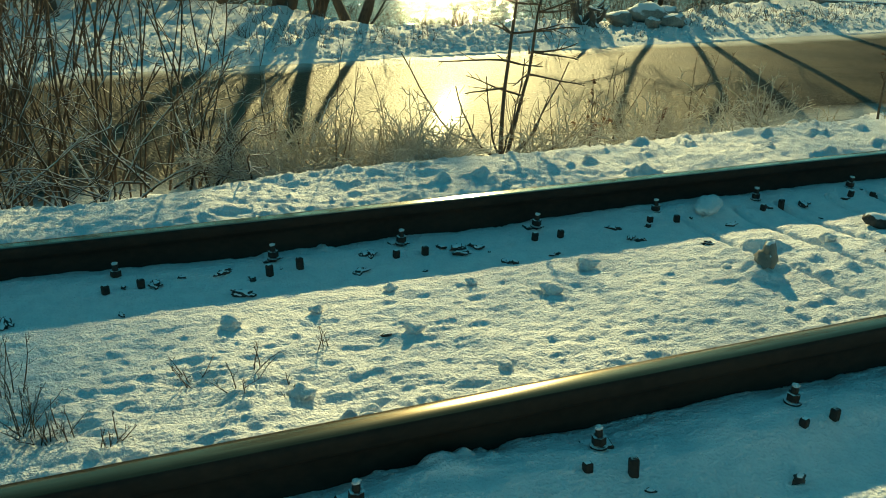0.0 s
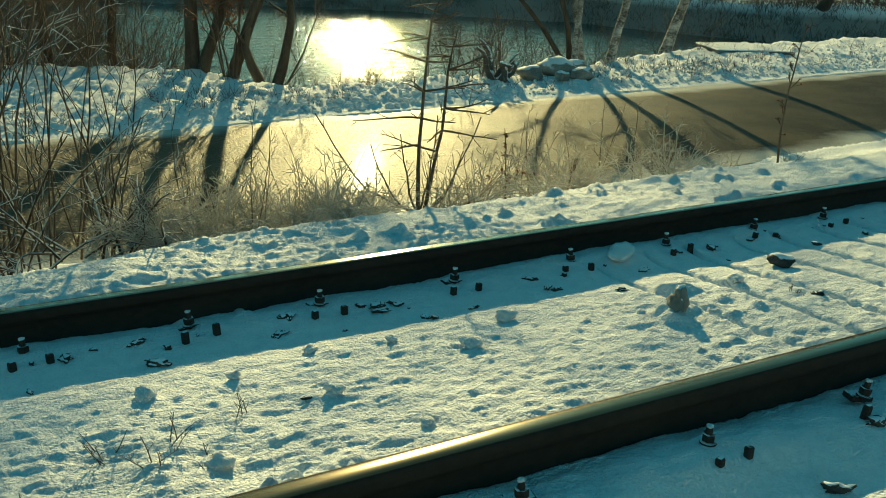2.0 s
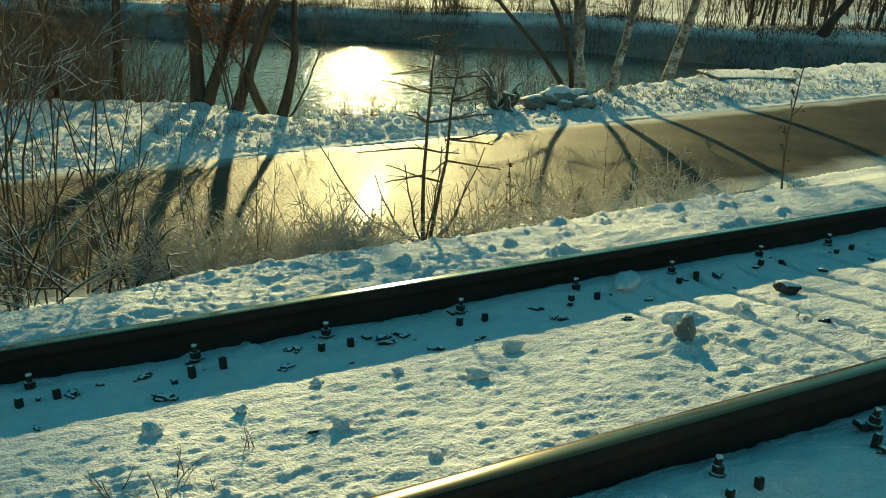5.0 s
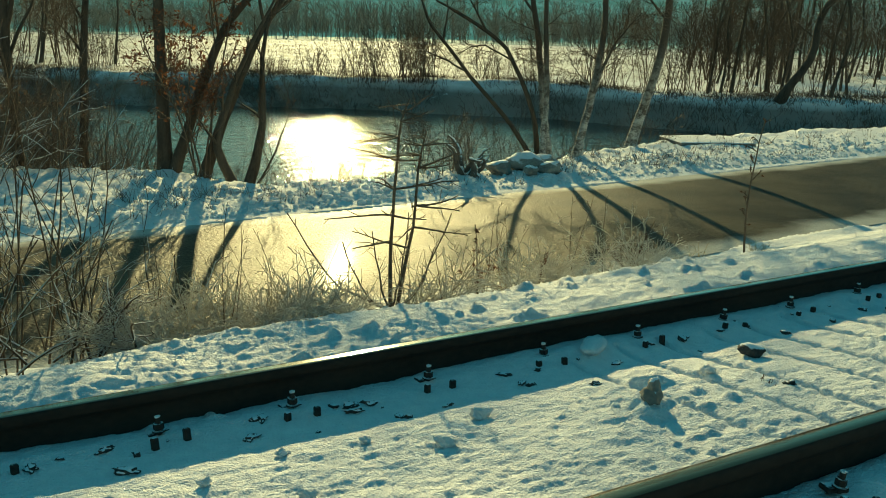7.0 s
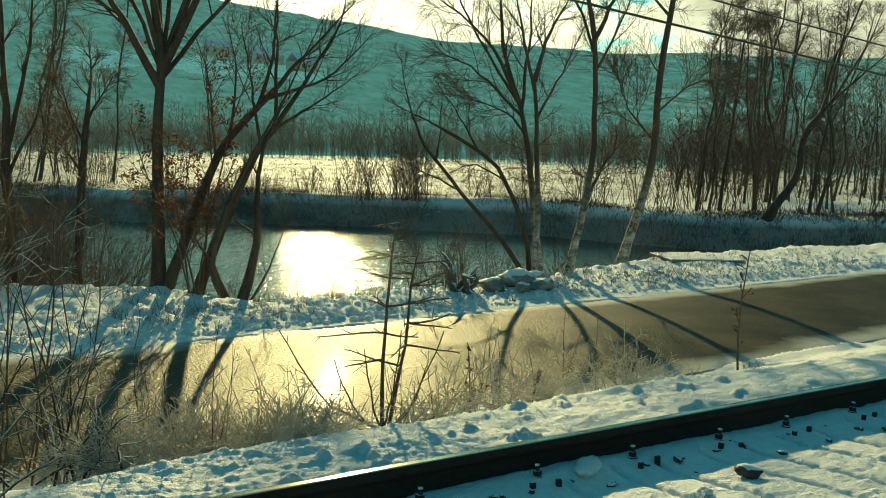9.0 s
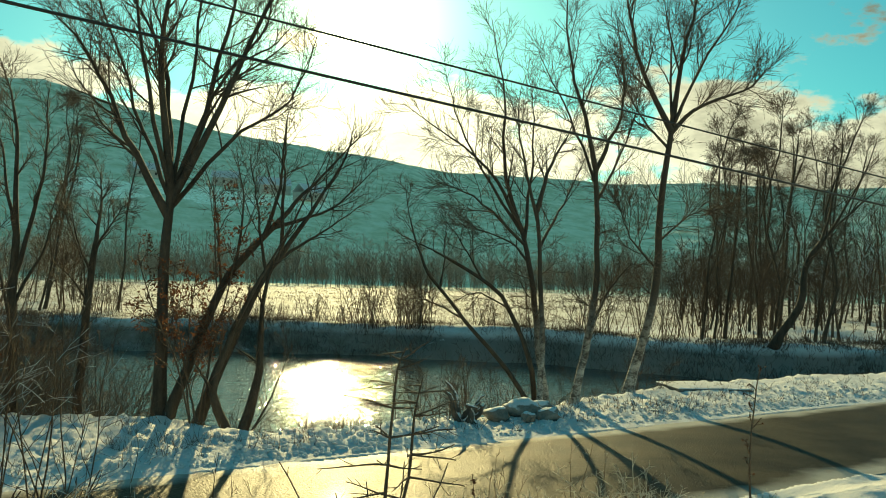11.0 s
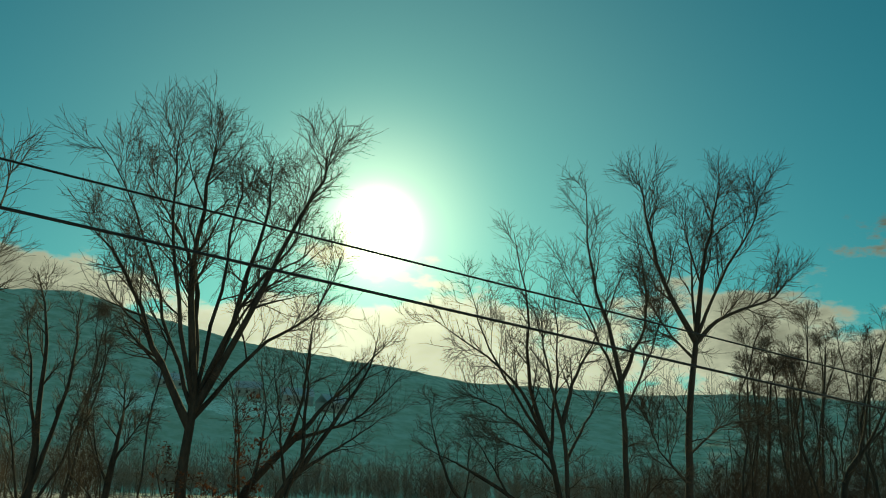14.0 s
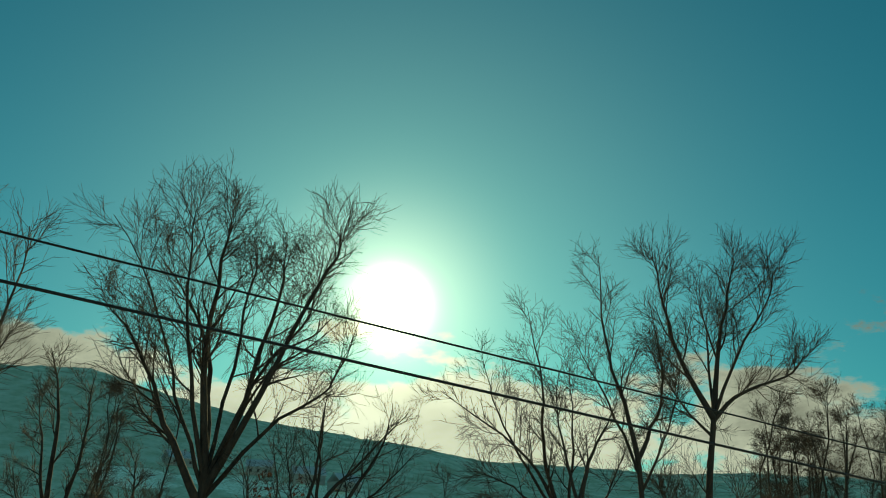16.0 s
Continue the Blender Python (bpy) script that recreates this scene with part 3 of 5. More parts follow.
def bare_tree(name, base, top, girth, fork, limbs, label, seed, bark=None, spread=24, width=0.5, dense=1.0, bend=0.0, thin=0.006, group="", side_limbs=4, low=0.5, crook=0.032, twig_mat=None):
    """A leafless tree: base and top in metres, fork: the share of the height at which the trunk parts."""
    rng = np.random.default_rng(seed)
    base, top = np.array(base, float), np.array(top, float)
    rel = top - base
    H = np.linalg.norm(rel)
    bark = bark or BARK
    e = thing(name, base, label, "tree", group)
    n = 9
    pts = []
    turn = rng.uniform(-1, 1, 2)
    swing = rng.uniform(8, 13)
    for i in range(n):
        t = i / (n - 1) * fork
        p = rel * t + np.array([turn[0], turn[1], 0]) * crook * H * math.sin(t * swing) * min(1, t * 4) + np.array([bend, 0, 0]) * math.sin(min(t * 1.0, 1) * math.pi) * H
        r = girth * (1 - 0.42 * t / max(fork, 0.01) * min(1, fork + 0.35)) * (1 + 0.55 * max(0, 1 - i / 1.4) ** 2)
        pts.append((*p, r))
    trunk = np.array(pts)
    trunk[0, 2] -= 0.15
    tube_part("trunk", [trunk], 10, bark, e)
    tip = trunk[-1]
    way = unit(trunk[-1][:3] - trunk[-3][:3])
    main = []
    for k in range(limbs):
        a = 2 * math.pi * (k + rng.uniform(-0.25, 0.25)) / limbs
        tilt = radians(spread * rng.uniform(0.45, 1.15)) if limbs > 1 else radians(3)
        d = way * math.cos(tilt) + np.array([math.cos(a), math.sin(a), 0]) * math.sin(tilt)
        L = H * (1 - fork) * rng.uniform(0.86, 1.04)
        main.append(stem(rng, tip[:3] - way * 0.03 * H * rng.uniform(0, 1.2), d, L, tip[3] * (0.80 if limbs < 3 else 0.60), thin, 11, 0.085, 0.045))
    second = offshoots(rng, trunk, side_limbs, low, 0.98, H * width * 0.60, 55, 0.30, 8, 0.14, 0.05, thin)
    if group:
        tagged(tube_part("branches", second, 5, bark, e), kind="stuff") if second else None
    else:
        for ln in second:
            tube_part("branch", [ln], 5, bark, e)
    for ln in main:
        limb = tube_part("limb", [ln], 7, bark, e)
        forks = offshoots(rng, ln, int(9 * dense), 0.28, 0.97, H * width * 0.62, 42, 0.55, 8, 0.12, 0.05, thin)
        second += forks
        if group:
            tagged(tube_part("branches", forks, 5, bark, limb), kind="stuff")
        else:
            for fk in forks:
                tube_part("branch", [fk], 5, bark, limb)
    third, fourth = [], []
    for ln in second:
        third += offshoots(rng, ln, int(8 * dense), 0.12, 1.0, H * width * 0.30, 42, 0.55, 5, 0.14, 0.04, thin * 0.7)
    for ln in third:
        fourth += offshoots(rng, ln, max(3, int(5 * dense)), 0.15, 1.0, H * width * 0.16, 40, 0.6, 4, 0.15, 0.03, thin * 0.5)
    tagged(tube_part("twigs", third + fourth, 3, twig_mat or TWIG, e), kind="stuff")
    return e


def let_light_through(m, share):
    """Thin frosted or withered matter glows when the sun stands behind it."""
    nt = m.node_tree
    bsdf, out = nt.nodes["Principled BSDF"], nt.nodes["Material Output"]
    thin, mix = nt.nodes.new("ShaderNodeBsdfTranslucent"), nt.nodes.new("ShaderNodeMixShader")
    link(nt, bsdf.inputs["Base Color"].links[0].from_socket, thin.inputs["Color"])
    mix.inputs[0].default_value = share
    link(nt, bsdf.outputs[0], mix.inputs[1])
    link(nt, thin.outputs[0], mix.inputs[2])
    link(nt, mix.outputs[0], out.inputs["Surface"])


for frosted, share in ((HOAR, 0.6), (SNOWY, 0.5), (REED, 0.5), (LEAF, 0.5), (FROST, 0.2), (FARWOOD, 0.5)):
    let_light_through(frosted, share)


# ---- trees along the river ----
def on_ground(x, y, sink=0.0):
    return (x, y, zat(x, y) - sink)


def spot(az, dist, el):
    """A point seen from over the origin at eye height."""
    a, b = radians(az), radians(el)
    return (dist * math.sin(a), dist * math.cos(a), 1.3 + dist * math.tan(b))


def course(rng, points, r0, r1, n, wander=0.02):
    """A smooth line through a few (across, along, up) points, with a little wandering."""
    P = np.array(points, float)
    k = np.linspace(0, 1, len(P))
    t = np.linspace(0, 1, n)
    if len(P) > 2:
        fine = np.stack([np.interp(t, k, P[:, i]) for i in range(3)], 1)
        for _ in range(2):
            fine[1:-1] = 0.25 * fine[:-2] + 0.5 * fine[1:-1] + 0.25 * fine[2:]
    else:
        fine = P[0] + (P[1] - P[0]) * t[:, None]
    L = np.linalg.norm(P[-1] - P[0])
    drift = np.cumsum(rng.normal(0, wander * L / math.sqrt(n), (n, 3)), 0) * np.minimum(1, 4 * t * (1 - t) + 0.1)[:, None]
    drift[0] = 0
    return np.concatenate([fine + drift, (r0 + (r1 - r0) * t ** 0.8)[:, None]], 1)


def shaped_tree(name, az, dist, label, seed, girth, trunk, limbs, bark=None, forks=8, fork_len=1.5, twig_len=0.75, twigs=6, fine=4, thin=0.0058, trunk_twigs=0, end=0.55):
    """A leafless tree with its own build: trunk and limbs as (across, up) turns seen from the track, in metres.

    limbs: (from, thickness, depth, turns), from being the share of the trunk at which the limb leaves it."""
    rng = np.random.default_rng(seed)
    a = radians(az)
    bark = bark or BARK
    base = on_ground(dist * math.sin(a), dist * math.cos(a))
    e = thing(name, base, label, "tree", turn=-az)
    n = 13
    lean = [(u, 0.25 * rng.normal(0, 0.4) * w / 5, w) for u, w in trunk]
    main = course(rng, lean, girth, girth * end, n, 0.012)
    main[0, 3] *= 1.35
    main[1, 3] *= 1.08
    main[0, 2] -= 0.15
    tube_part("trunk", [main], 10, bark, e)
    second = []
    if trunk_twigs:
        second += offshoots(rng, main, trunk_twigs, 0.3, 0.97, fork_len * 0.9, 58, 0.25, 8, 0.13, 0.05, thin)
        for ln in second:
            tube_part("branch", [ln], 5, bark, e)
    for share, thick, depth, turns in limbs:
        f = share * (n - 1)
        i = min(int(f), n - 2)
        p = main[i] + (main[i + 1] - main[i]) * (f - i)
        m = len(turns)
        line = [tuple(p[:3])] + [(u, p[1] + depth * (j + 1) / m, w) for j, (u, w) in enumerate(turns)]
        ln = course(rng, line, thick, thin * 1.1, 12, 0.03)
        limb = tube_part("limb", [ln], 7, bark, e)
        side = offshoots(rng, ln, forks, 0.22, 0.97, fork_len, 42, 0.5, 8, 0.10, 0.05, thin, 0.62)
        second += side + [ln[6:]]
        for fk in side:
            tube_part("branch", [fk], 5, bark, limb)
    third, fourth = [], []
    for ln in second:
        third += offshoots(rng, ln, twigs, 0.12, 1.0, twig_len, 40, 0.6, 6, 0.12, 0.05, thin * 0.85, 0.4)
    for ln in third:
        fourth += offshoots(rng, ln, fine, 0.15, 1.0, twig_len * 0.55, 38, 0.75, 4, 0.13, 0.04, thin * 0.62, 0.4)
    tagged(tube_part("twigs", third + fourth, 3, TWIG, e), kind="stuff")
    return e


def river_trees():
    shaped_tree("tree", 13.0, 16.6, "tall bare tree with a dark forked trunk on the river bank", 3, 0.135, [(0, 0), (0.02, 1.2), (-0.02, 2.6), (0.06, 4.0)],
                [(0.90, 0.085, -0.9, [(-0.75, 4.9), (-1.15, 6.1), (-2.0, 6.9)]), (0.97, 0.075, 0.7, [(-0.16, 5.8), (-0.65, 6.8), (-1.3, 8.2)]), (1.0, 0.085, -0.5, [(-0.1, 6.0), (0.1, 7.8), (0.05, 8.8)]),
                 (0.98, 0.08, 1.0, [(0.73, 5.7), (1.05, 7.9), (1.15, 8.8)]), (0.96, 0.08, -0.8, [(0.85, 5.6), (1.75, 8.2), (1.95, 8.6)]), (0.93, 0.05, 0.9, [(1.2, 5.2), (2.3, 6.0), (2.7, 7.4)]), (1.0, 0.05, -1.4, [(-0.6, 6.2), (-0.7, 8.0), (-0.6, 8.4)]),
                 (0.97, 0.045, -0.6, [(-0.5, 5.3), (-1.0, 7.0), (-2.0, 8.4)]), (1.0, 0.045, 1.3, [(0.5, 6.5), (0.7, 8.4), (0.7, 8.6)]), (0.99, 0.045, 0.4, [(0.9, 6.3), (1.7, 7.3), (1.8, 8.6)])], forks=12, fork_len=1.5, twig_len=0.7, twigs=9, fine=6)
    shaped_tree("tree", 13.3, 16.5, "bare riverside tree leaning out from the foot of a taller one", 5, 0.10, [(0, 0), (0.36, 0.9), (0.70, 1.85), (0.95, 2.6), (1.35, 3.0), (1.8, 3.5)],
                [(1.0, 0.055, 0.5, [(2.5, 4.3), (3.6, 5.5)]), (0.92, 0.045, -0.6, [(1.9, 4.5), (1.9, 5.5)]), (0.7, 0.03, 0.6, [(1.2, 4.0), (1.1, 4.9)]), (0.97, 0.04, -0.5, [(2.8, 3.9), (3.5, 4.6)]), (0.55, 0.03, -0.4, [(0.7, 3.4), (0.5, 4.4)])], forks=7, fork_len=0.95, twig_len=0.5, twigs=6, fine=3, thin=0.0048)
    shaped_tree("tree", 14.9, 16.2, "bare riverside tree with a slanting dark trunk", 6, 0.105, [(0, 0), (0.48, 1.25), (0.82, 2.1), (1.08, 2.7), (1.4, 3.1)],
                [(1.0, 0.055, 0.3, [(1.95, 4.1), (2.45, 5.0), (2.7, 5.7)]), (1.0, 0.045, -0.6, [(1.5, 4.4), (1.4, 5.5)]), (0.95, 0.04, 0.6, [(2.1, 3.6), (3.0, 4.2)]), (0.8, 0.035, -0.5, [(1.0, 3.8), (0.8, 4.8)])], forks=7, fork_len=0.95, twig_len=0.5, twigs=6, fine=3, thin=0.0048)
    shaped_tree("tree", 17.5, 15.9, "low forked riverside tree with two slim leaning stems", 8, 0.14, [(0, 0), (0.0, 0.25), (0.0, 0.4)],
                [(0.9, 0.11, 0.0, [(-0.35, 1.3), (-0.35, 2.2), (0.3, 3.3), (1.0, 4.6)]), (1.0, 0.12, 0.2, [(0.35, 1.2), (0.5, 2.3), (0.5, 3.3), (1.5, 5.6)]), (0.7, 0.03, -0.3, [(0.6, 1.2), (0.9, 2.2)])], forks=6, fork_len=0.8, twig_len=0.4, twigs=5, fine=3, end=0.9, thin=0.0048)
    shaped_tree("tree", 5.0, 18.2, "slim bare tree with parted stems above snowy brush", 11, 0.12, [(0, 0), (0.0, 2.2), (-0.03, 3.9)],
                [(1.0, 0.06, 0.3, [(-0.2, 5.9), (-0.45, 7.1)]), (0.75, 0.055, -0.4, [(0.38, 5.3), (0.42, 6.6)]), (0.98, 0.045, 0.6, [(-0.55, 6.4)]), (0.6, 0.04, 0.5, [(0.5, 3.9), (0.8, 5.0)]), (0.5, 0.035, -0.5, [(-0.5, 3.5), (-0.7, 4.8)])], forks=7, fork_len=0.8, twig_len=0.4, twigs=8, fine=5)
    shaped_tree("tree", 8.3, 18.2, "slender bare tree with a straight dark stem", 12, 0.10, [(0, 0), (0.13, 2.9), (0.26, 4.2)],
                [(1.0, 0.05, 0.3, [(0.3, 5.6)]), (0.95, 0.035, -0.3, [(0.7, 4.9)]), (0.8, 0.03, 0.4, [(-0.2, 4.9)]), (0.6, 0.03, -0.4, [(-0.4, 3.8)])], forks=6, fork_len=0.7, twig_len=0.35, twigs=8, fine=5)
    shaped_tree("tree", 0.0, 15.5, "bare tree with drooping fine twigs by the river", 14, 0.14, [(0, 0), (-0.3, 2.5), (-0.5, 4.0)],
                [(1.0, 0.07, 0.4, [(-0.6, 6.0), (-0.4, 8.2)]), (0.9, 0.05, -0.6, [(0.1, 5.6), (0.3, 7.4)]), (0.8, 0.05, 0.5, [(-1.4, 5.4), (-1.9, 7.2)]), (1.0, 0.04, -0.3, [(0.0, 5.0), (0.35, 5.8)])], forks=7, fork_len=1.2, twig_len=0.7, twigs=7, fine=4)
    shaped_tree("tree", 36.6, 19.4, "bare tree with pale lower trunk arching out over the river", 21, 0.088, [(0, 0), (-0.25, 1.6), (-0.42, 2.9), (-0.6, 3.7)],
                [(1.0, 0.055, -0.4, [(-1.35, 5.1), (-3.2, 6.4)]), (1.0, 0.06, 0.5, [(-1.3, 5.2), (-1.5, 7.0), (-1.45, 8.5)]), (0.95, 0.045, 0.8, [(-0.3, 5.4), (-0.5, 7.2)]), (0.9, 0.04, -0.8, [(-1.5, 4.3), (-2.4, 4.7)]), (0.75, 0.035, 0.6, [(-0.9, 3.6), (-2.0, 4.0)]), (1.0, 0.04, -0.4, [(-1.9, 5.5), (-2.3, 7.0)])], BIRCH, forks=8, fork_len=1.25, twig_len=0.65, twigs=9, fine=5, trunk_twigs=4)
    shaped_tree("tree", 36.1, 19.0, "slim bare tree with grey mottled bark and a bent crown", 22, 0.07, [(0, 0), (0.02, 2.2), (-0.15, 4.1)],
                [(1.0, 0.06, 0.3, [(0.1, 5.2), (0.65, 6.2)]), (0.95, 0.045, -0.5, [(-0.4, 5.2), (-0.5, 6.6)]), (0.8, 0.035, 0.5, [(0.5, 4.5), (0.9, 5.6)])], BIRCH, forks=7, fork_len=1.0, twig_len=0.5, twigs=8, fine=5, trunk_twigs=6)
    shaped_tree("tree", 38.2, 19.3, "upright bare tree with a snow-dusted leaning lower trunk", 23, 0.09, [(0, 0), (0.22, 1.3), (0.42, 2.7), (0.33, 4.8)],
                [(1.0, 0.06, -0.4, [(0.13, 6.2), (-0.25, 7.4), (-0.35, 9.0)]), (1.0, 0.055, 0.5, [(0.85, 6.0), (0.7, 8.2)]), (0.30, 0.05, -0.5, [(0.55, 2.1), (1.1, 2.9)]), (0.95, 0.04, 0.8, [(-0.2, 6.2), (-0.9, 7.4)]), (0.9, 0.035, -0.6, [(0.9, 5.2), (1.2, 6.6)])], BIRCH, forks=8, fork_len=1.2, twig_len=0.6, twigs=9, fine=5, trunk_twigs=6)
    shaped_tree("tree", 35.7, 18.9, "slender bare stem slanting far out over the water", 25, 0.06, [(0, 0.1), (-0.5, 0.8), (-1.4, 1.8), (-2.2, 2.8)],
                [(1.0, 0.035, 0.3, [(-2.7, 3.6), (-2.8, 4.7)]), (0.7, 0.025, -0.3, [(-2.1, 2.2), (-2.6, 2.3)]), (0.9, 0.025, 0.4, [(-1.9, 3.2), (-1.9, 3.9)])], forks=6, fork_len=0.7, twig_len=0.35, twigs=6, fine=4, thin=0.005)
    shaped_tree("tree", 35.9, 19.2, "thin bare stem bowed low towards the river", 26, 0.065, [(0, 0), (-0.15, 1.2), (-0.75, 2.5), (-1.9, 3.2)],
                [(1.0, 0.03, 0.3, [(-3.0, 3.7)]), (0.8, 0.028, -0.3, [(-1.6, 3.4), (-2.1, 4.2)]), (0.6, 0.025, 0.3, [(-1.3, 2.5), (-1.8, 2.3)])], forks=6, fork_len=0.7, twig_len=0.35, twigs=6, fine=4, thin=0.005)
    shaped_tree("birch", 41.3, 22.0, "tall bare birch with a leaning white lower trunk", 27, 0.115, [(0, 0), (0.55, 1.7), (0.75, 3.2), (0.85, 5.0), (0.95, 6.3)],
                [(0.98, 0.085, -0.6, [(0.2, 7.4), (-0.2, 9.0), (-0.3, 10.2)]), (1.0, 0.08, 0.5, [(1.15, 7.8), (1.5, 9.6), (1.7, 10.2)]), (0.97, 0.065, 0.7, [(1.5, 6.9), (2.6, 7.2), (3.2, 7.9)]), (0.9, 0.04, -0.8, [(0.3, 6.4), (-0.4, 7.6)]), (0.99, 0.05, -0.9, [(1.4, 7.4), (2.2, 8.8), (2.4, 9.4)]), (1.0, 0.045, 0.9, [(0.75, 8.0), (0.7, 9.6)]), (0.55, 0.03, 0.6, [(1.5, 4.3), (2.1, 4.4)]), (0.45, 0.035, -0.7, [(0.1, 3.6), (-0.3, 4.6)])], BIRCH, forks=10, fork_len=1.5, twig_len=0.75, twigs=9, fine=6, thin=0.0068, trunk_twigs=4)
    bare_tree("tree", on_ground(33.0, 28.0), spot(55.5, 43.0, 9.0), 0.19, 0.5, 3, "dark bare tree leaning steeply over the river", 31, spread=18, width=0.34, dense=0.7, thin=0.012)


river_trees()


def far_wood():
    """Thin bare trees on the far bank."""
    rng = random.Random(4)
    for k in range(35):
        az = rng.uniform(45.5, 60) if k < 28 else rng.uniform(-4, 12)
        d = rng.uniform(44, 70)
        a = radians(az)
        x, y = d * math.sin(a), d * math.cos(a)
        if y < float(far_shore(np.array([x]))[0]) + 2.5:
            y = float(far_shore(np.array([x]))[0]) + rng.uniform(2.5, 9)
        b = on_ground(x, y)
        h = math.hypot(x, y) * math.tan(radians(rng.uniform(7.5, 11.0))) + 2.5
        bare_tree("tree", b, (b[0] + rng.uniform(-2.2, 2.2), b[1], b[2] + h), rng.uniform(0.045, 0.095), 0.88, 1, "thin bare alder in the wood on the far bank", 100 + k, spread=16, width=0.24, dense=1.0, thin=0.011, side_limbs=28, low=0.10, group="trees on the far bank")


far_wood()


# ---- the track ----
def worn_crown():
    """Crown of the far rail, worn to a slant towards the near side."""
    return [(0.030, 0.1562), (0.022, 0.1592), (0.013, 0.1605), (0.006, 0.1607), (0.003, 0.16047), (-0.008, 0.1596), (-0.019, 0.15873), (-0.022, 0.1585), (-0.027, 0.1572), (-0.030, 0.1562)]


def rail_profile():
    """Right half of the profile from the foot's middle to the crown, in metres."""
    half = [(0.0, 0.0), (0.066, 0.0), (0.070, 0.006), (0.066, 0.013), (0.022, 0.028), (0.0085, 0.042), (0.008, 0.100), (0.013, 0.112), (0.033, 0.121), (0.036, 0.126), (0.036, 0.147), (0.0345, 0.1525), (0.030, 0.1562)]
    crown = [(0.024, 0.1584), (0.016, 0.1598), (0.008, 0.1606)]
    return half, crown


def extrude_line(profile, length, closed):
    n = len(profile)
    xs = np.linspace(-length / 2, length / 2, 81)
    v = [(x, py, pz) for x in xs for py, pz in profile]
    f = []
    for i in range(len(xs) - 1):
        for j in range(n if closed else n - 1):
            k = (j + 1) % n
            f.append((i * n + j, i * n + k, (i + 1) * n + k, (i + 1) * n + j))
    return v, f


def build_rail(y, z, label, head, note, worn=False):
    half, crown = rail_profile()
    full = [(-a, b) for a, b in half[:0:-1]] + half
    e = thing("rail", (0, y, z), label, "rail", "track rails")
    e.matrix_basis = Matrix.Translation((0, y, z)) @ pose(0, 0, 0, -math.degrees(math.asin(CANT / 1.507)), -math.degrees(math.atan(GRADE)), 0)
    v, f = extrude_line(full, 80, False)
    body = mesh_object("rail_body", v, [q[::-1] for q in f], RUST, False, e)
    top = [(0.030, 0.1562)] + crown + [(-a, b) for a, b in crown[::-1]] + [(-0.030, 0.1562)]
    if worn:
        top = worn_crown()
    v, f = extrude_line(top, 80, False)
    mesh_object("running_surface", v, [q[::-1] for q in f], head, True, e, note)
    return e


build_rail(FAR_Y, 0.0, "rusty steel rail with a polished head, snow against its foot", STEEL, "polished steel running surface", True)
build_rail(NEAR_Y, CANT, "rusty steel rail with a bright worn head beside the snow", HEAD, "brown worn running surface")


def box(bm, size, place, turn=0.0, bevel=0.0):
    r = bmesh.ops.create_cube(bm, size=1.0, matrix=pose(*place, 0, 0, turn) @ Matrix.Diagonal((*size, 1)))
    if bevel:
        es = list({e for v in r["verts"] for e in v.link_edges})
        bmesh.ops.bevel(bm, geom=es, offset=bevel, segments=1, affect="EDGES")


def cyl(bm, r0, r1, h, place, seg=10, m=None):
    bmesh.ops.create_cone(bm, cap_ends=True, segments=seg, radius1=r0, radius2=r1, depth=h, matrix=(m or Matrix()) @ pose(*place))


def blob(bm, size, place, seed, rough=0.25, sub=2):
    r = bmesh.ops.create_icosphere(bm, subdivisions=sub, radius=1.0)
    for v in r["verts"]:
        n = noise.noise(v.co * 1.3 + Vector((seed * 7.7, seed, 0))) * rough + noise.noise(v.co * 3.1 + Vector((0, seed * 3.1, 1))) * rough * 0.5 + noise.noise(v.co * 7.0 + Vector((seed, 0, 5))) * rough * 0.25
        v.co = Vector((v.co.x * size[0], v.co.y * size[1], v.co.z * size[2])) * (1 + n) + Vector(place)


def fastener(seed):
    """Ribbed plate with a screw, nut, washer and two clip studs, capped by snow."""
    rng = random.Random(seed)
    e = thing("rail_fastener", (0, 0, 0), "rusted rail clip and bolt poking out of the snow", "rail fastener", "rail fasteners")
    bm = bmesh.new()
    box(bm, (0.075, 0.045, 0.016), (0, 0.02, 0.012), 0, 0.004)
    part("clip_plate", bm, IRON, e)
    bm = bmesh.new()
    cyl(bm, 0.009, 0.009, 0.066, (0, 0.0, 0.040), 8)
    bolt = part("bolt", bm, IRON, e)
    bm = bmesh.new()
    cyl(bm, 0.017, 0.017, 0.020, (0, 0, 0.042), 6)
    part("nut", bm, IRON, bolt)
    bm = bmesh.new()
    cyl(bm, 0.022, 0.022, 0.005, (0, 0, 0.027), 12)
    part("washer", bm, IRON, bolt)
    bm = bmesh.new()
    blob(bm, (0.010, 0.010, 0.004), (0, 0, 0.0735), seed, 0.3, 2)
    part("snow_cap", bm, SNOW, bolt, "small cap of snow", True)
    for dx in (-0.045, 0.055):
        bm = bmesh.new()
        box(bm, (0.022, 0.020, 0.06), (dx + rng.uniform(-0.012, 0.012), -0.085 + rng.uniform(-0.015, 0.01), 0.012), rng.uniform(-20, 20), 0.004)
        part("stud", bm, IRON, e, "dark iron screw head")
    return e


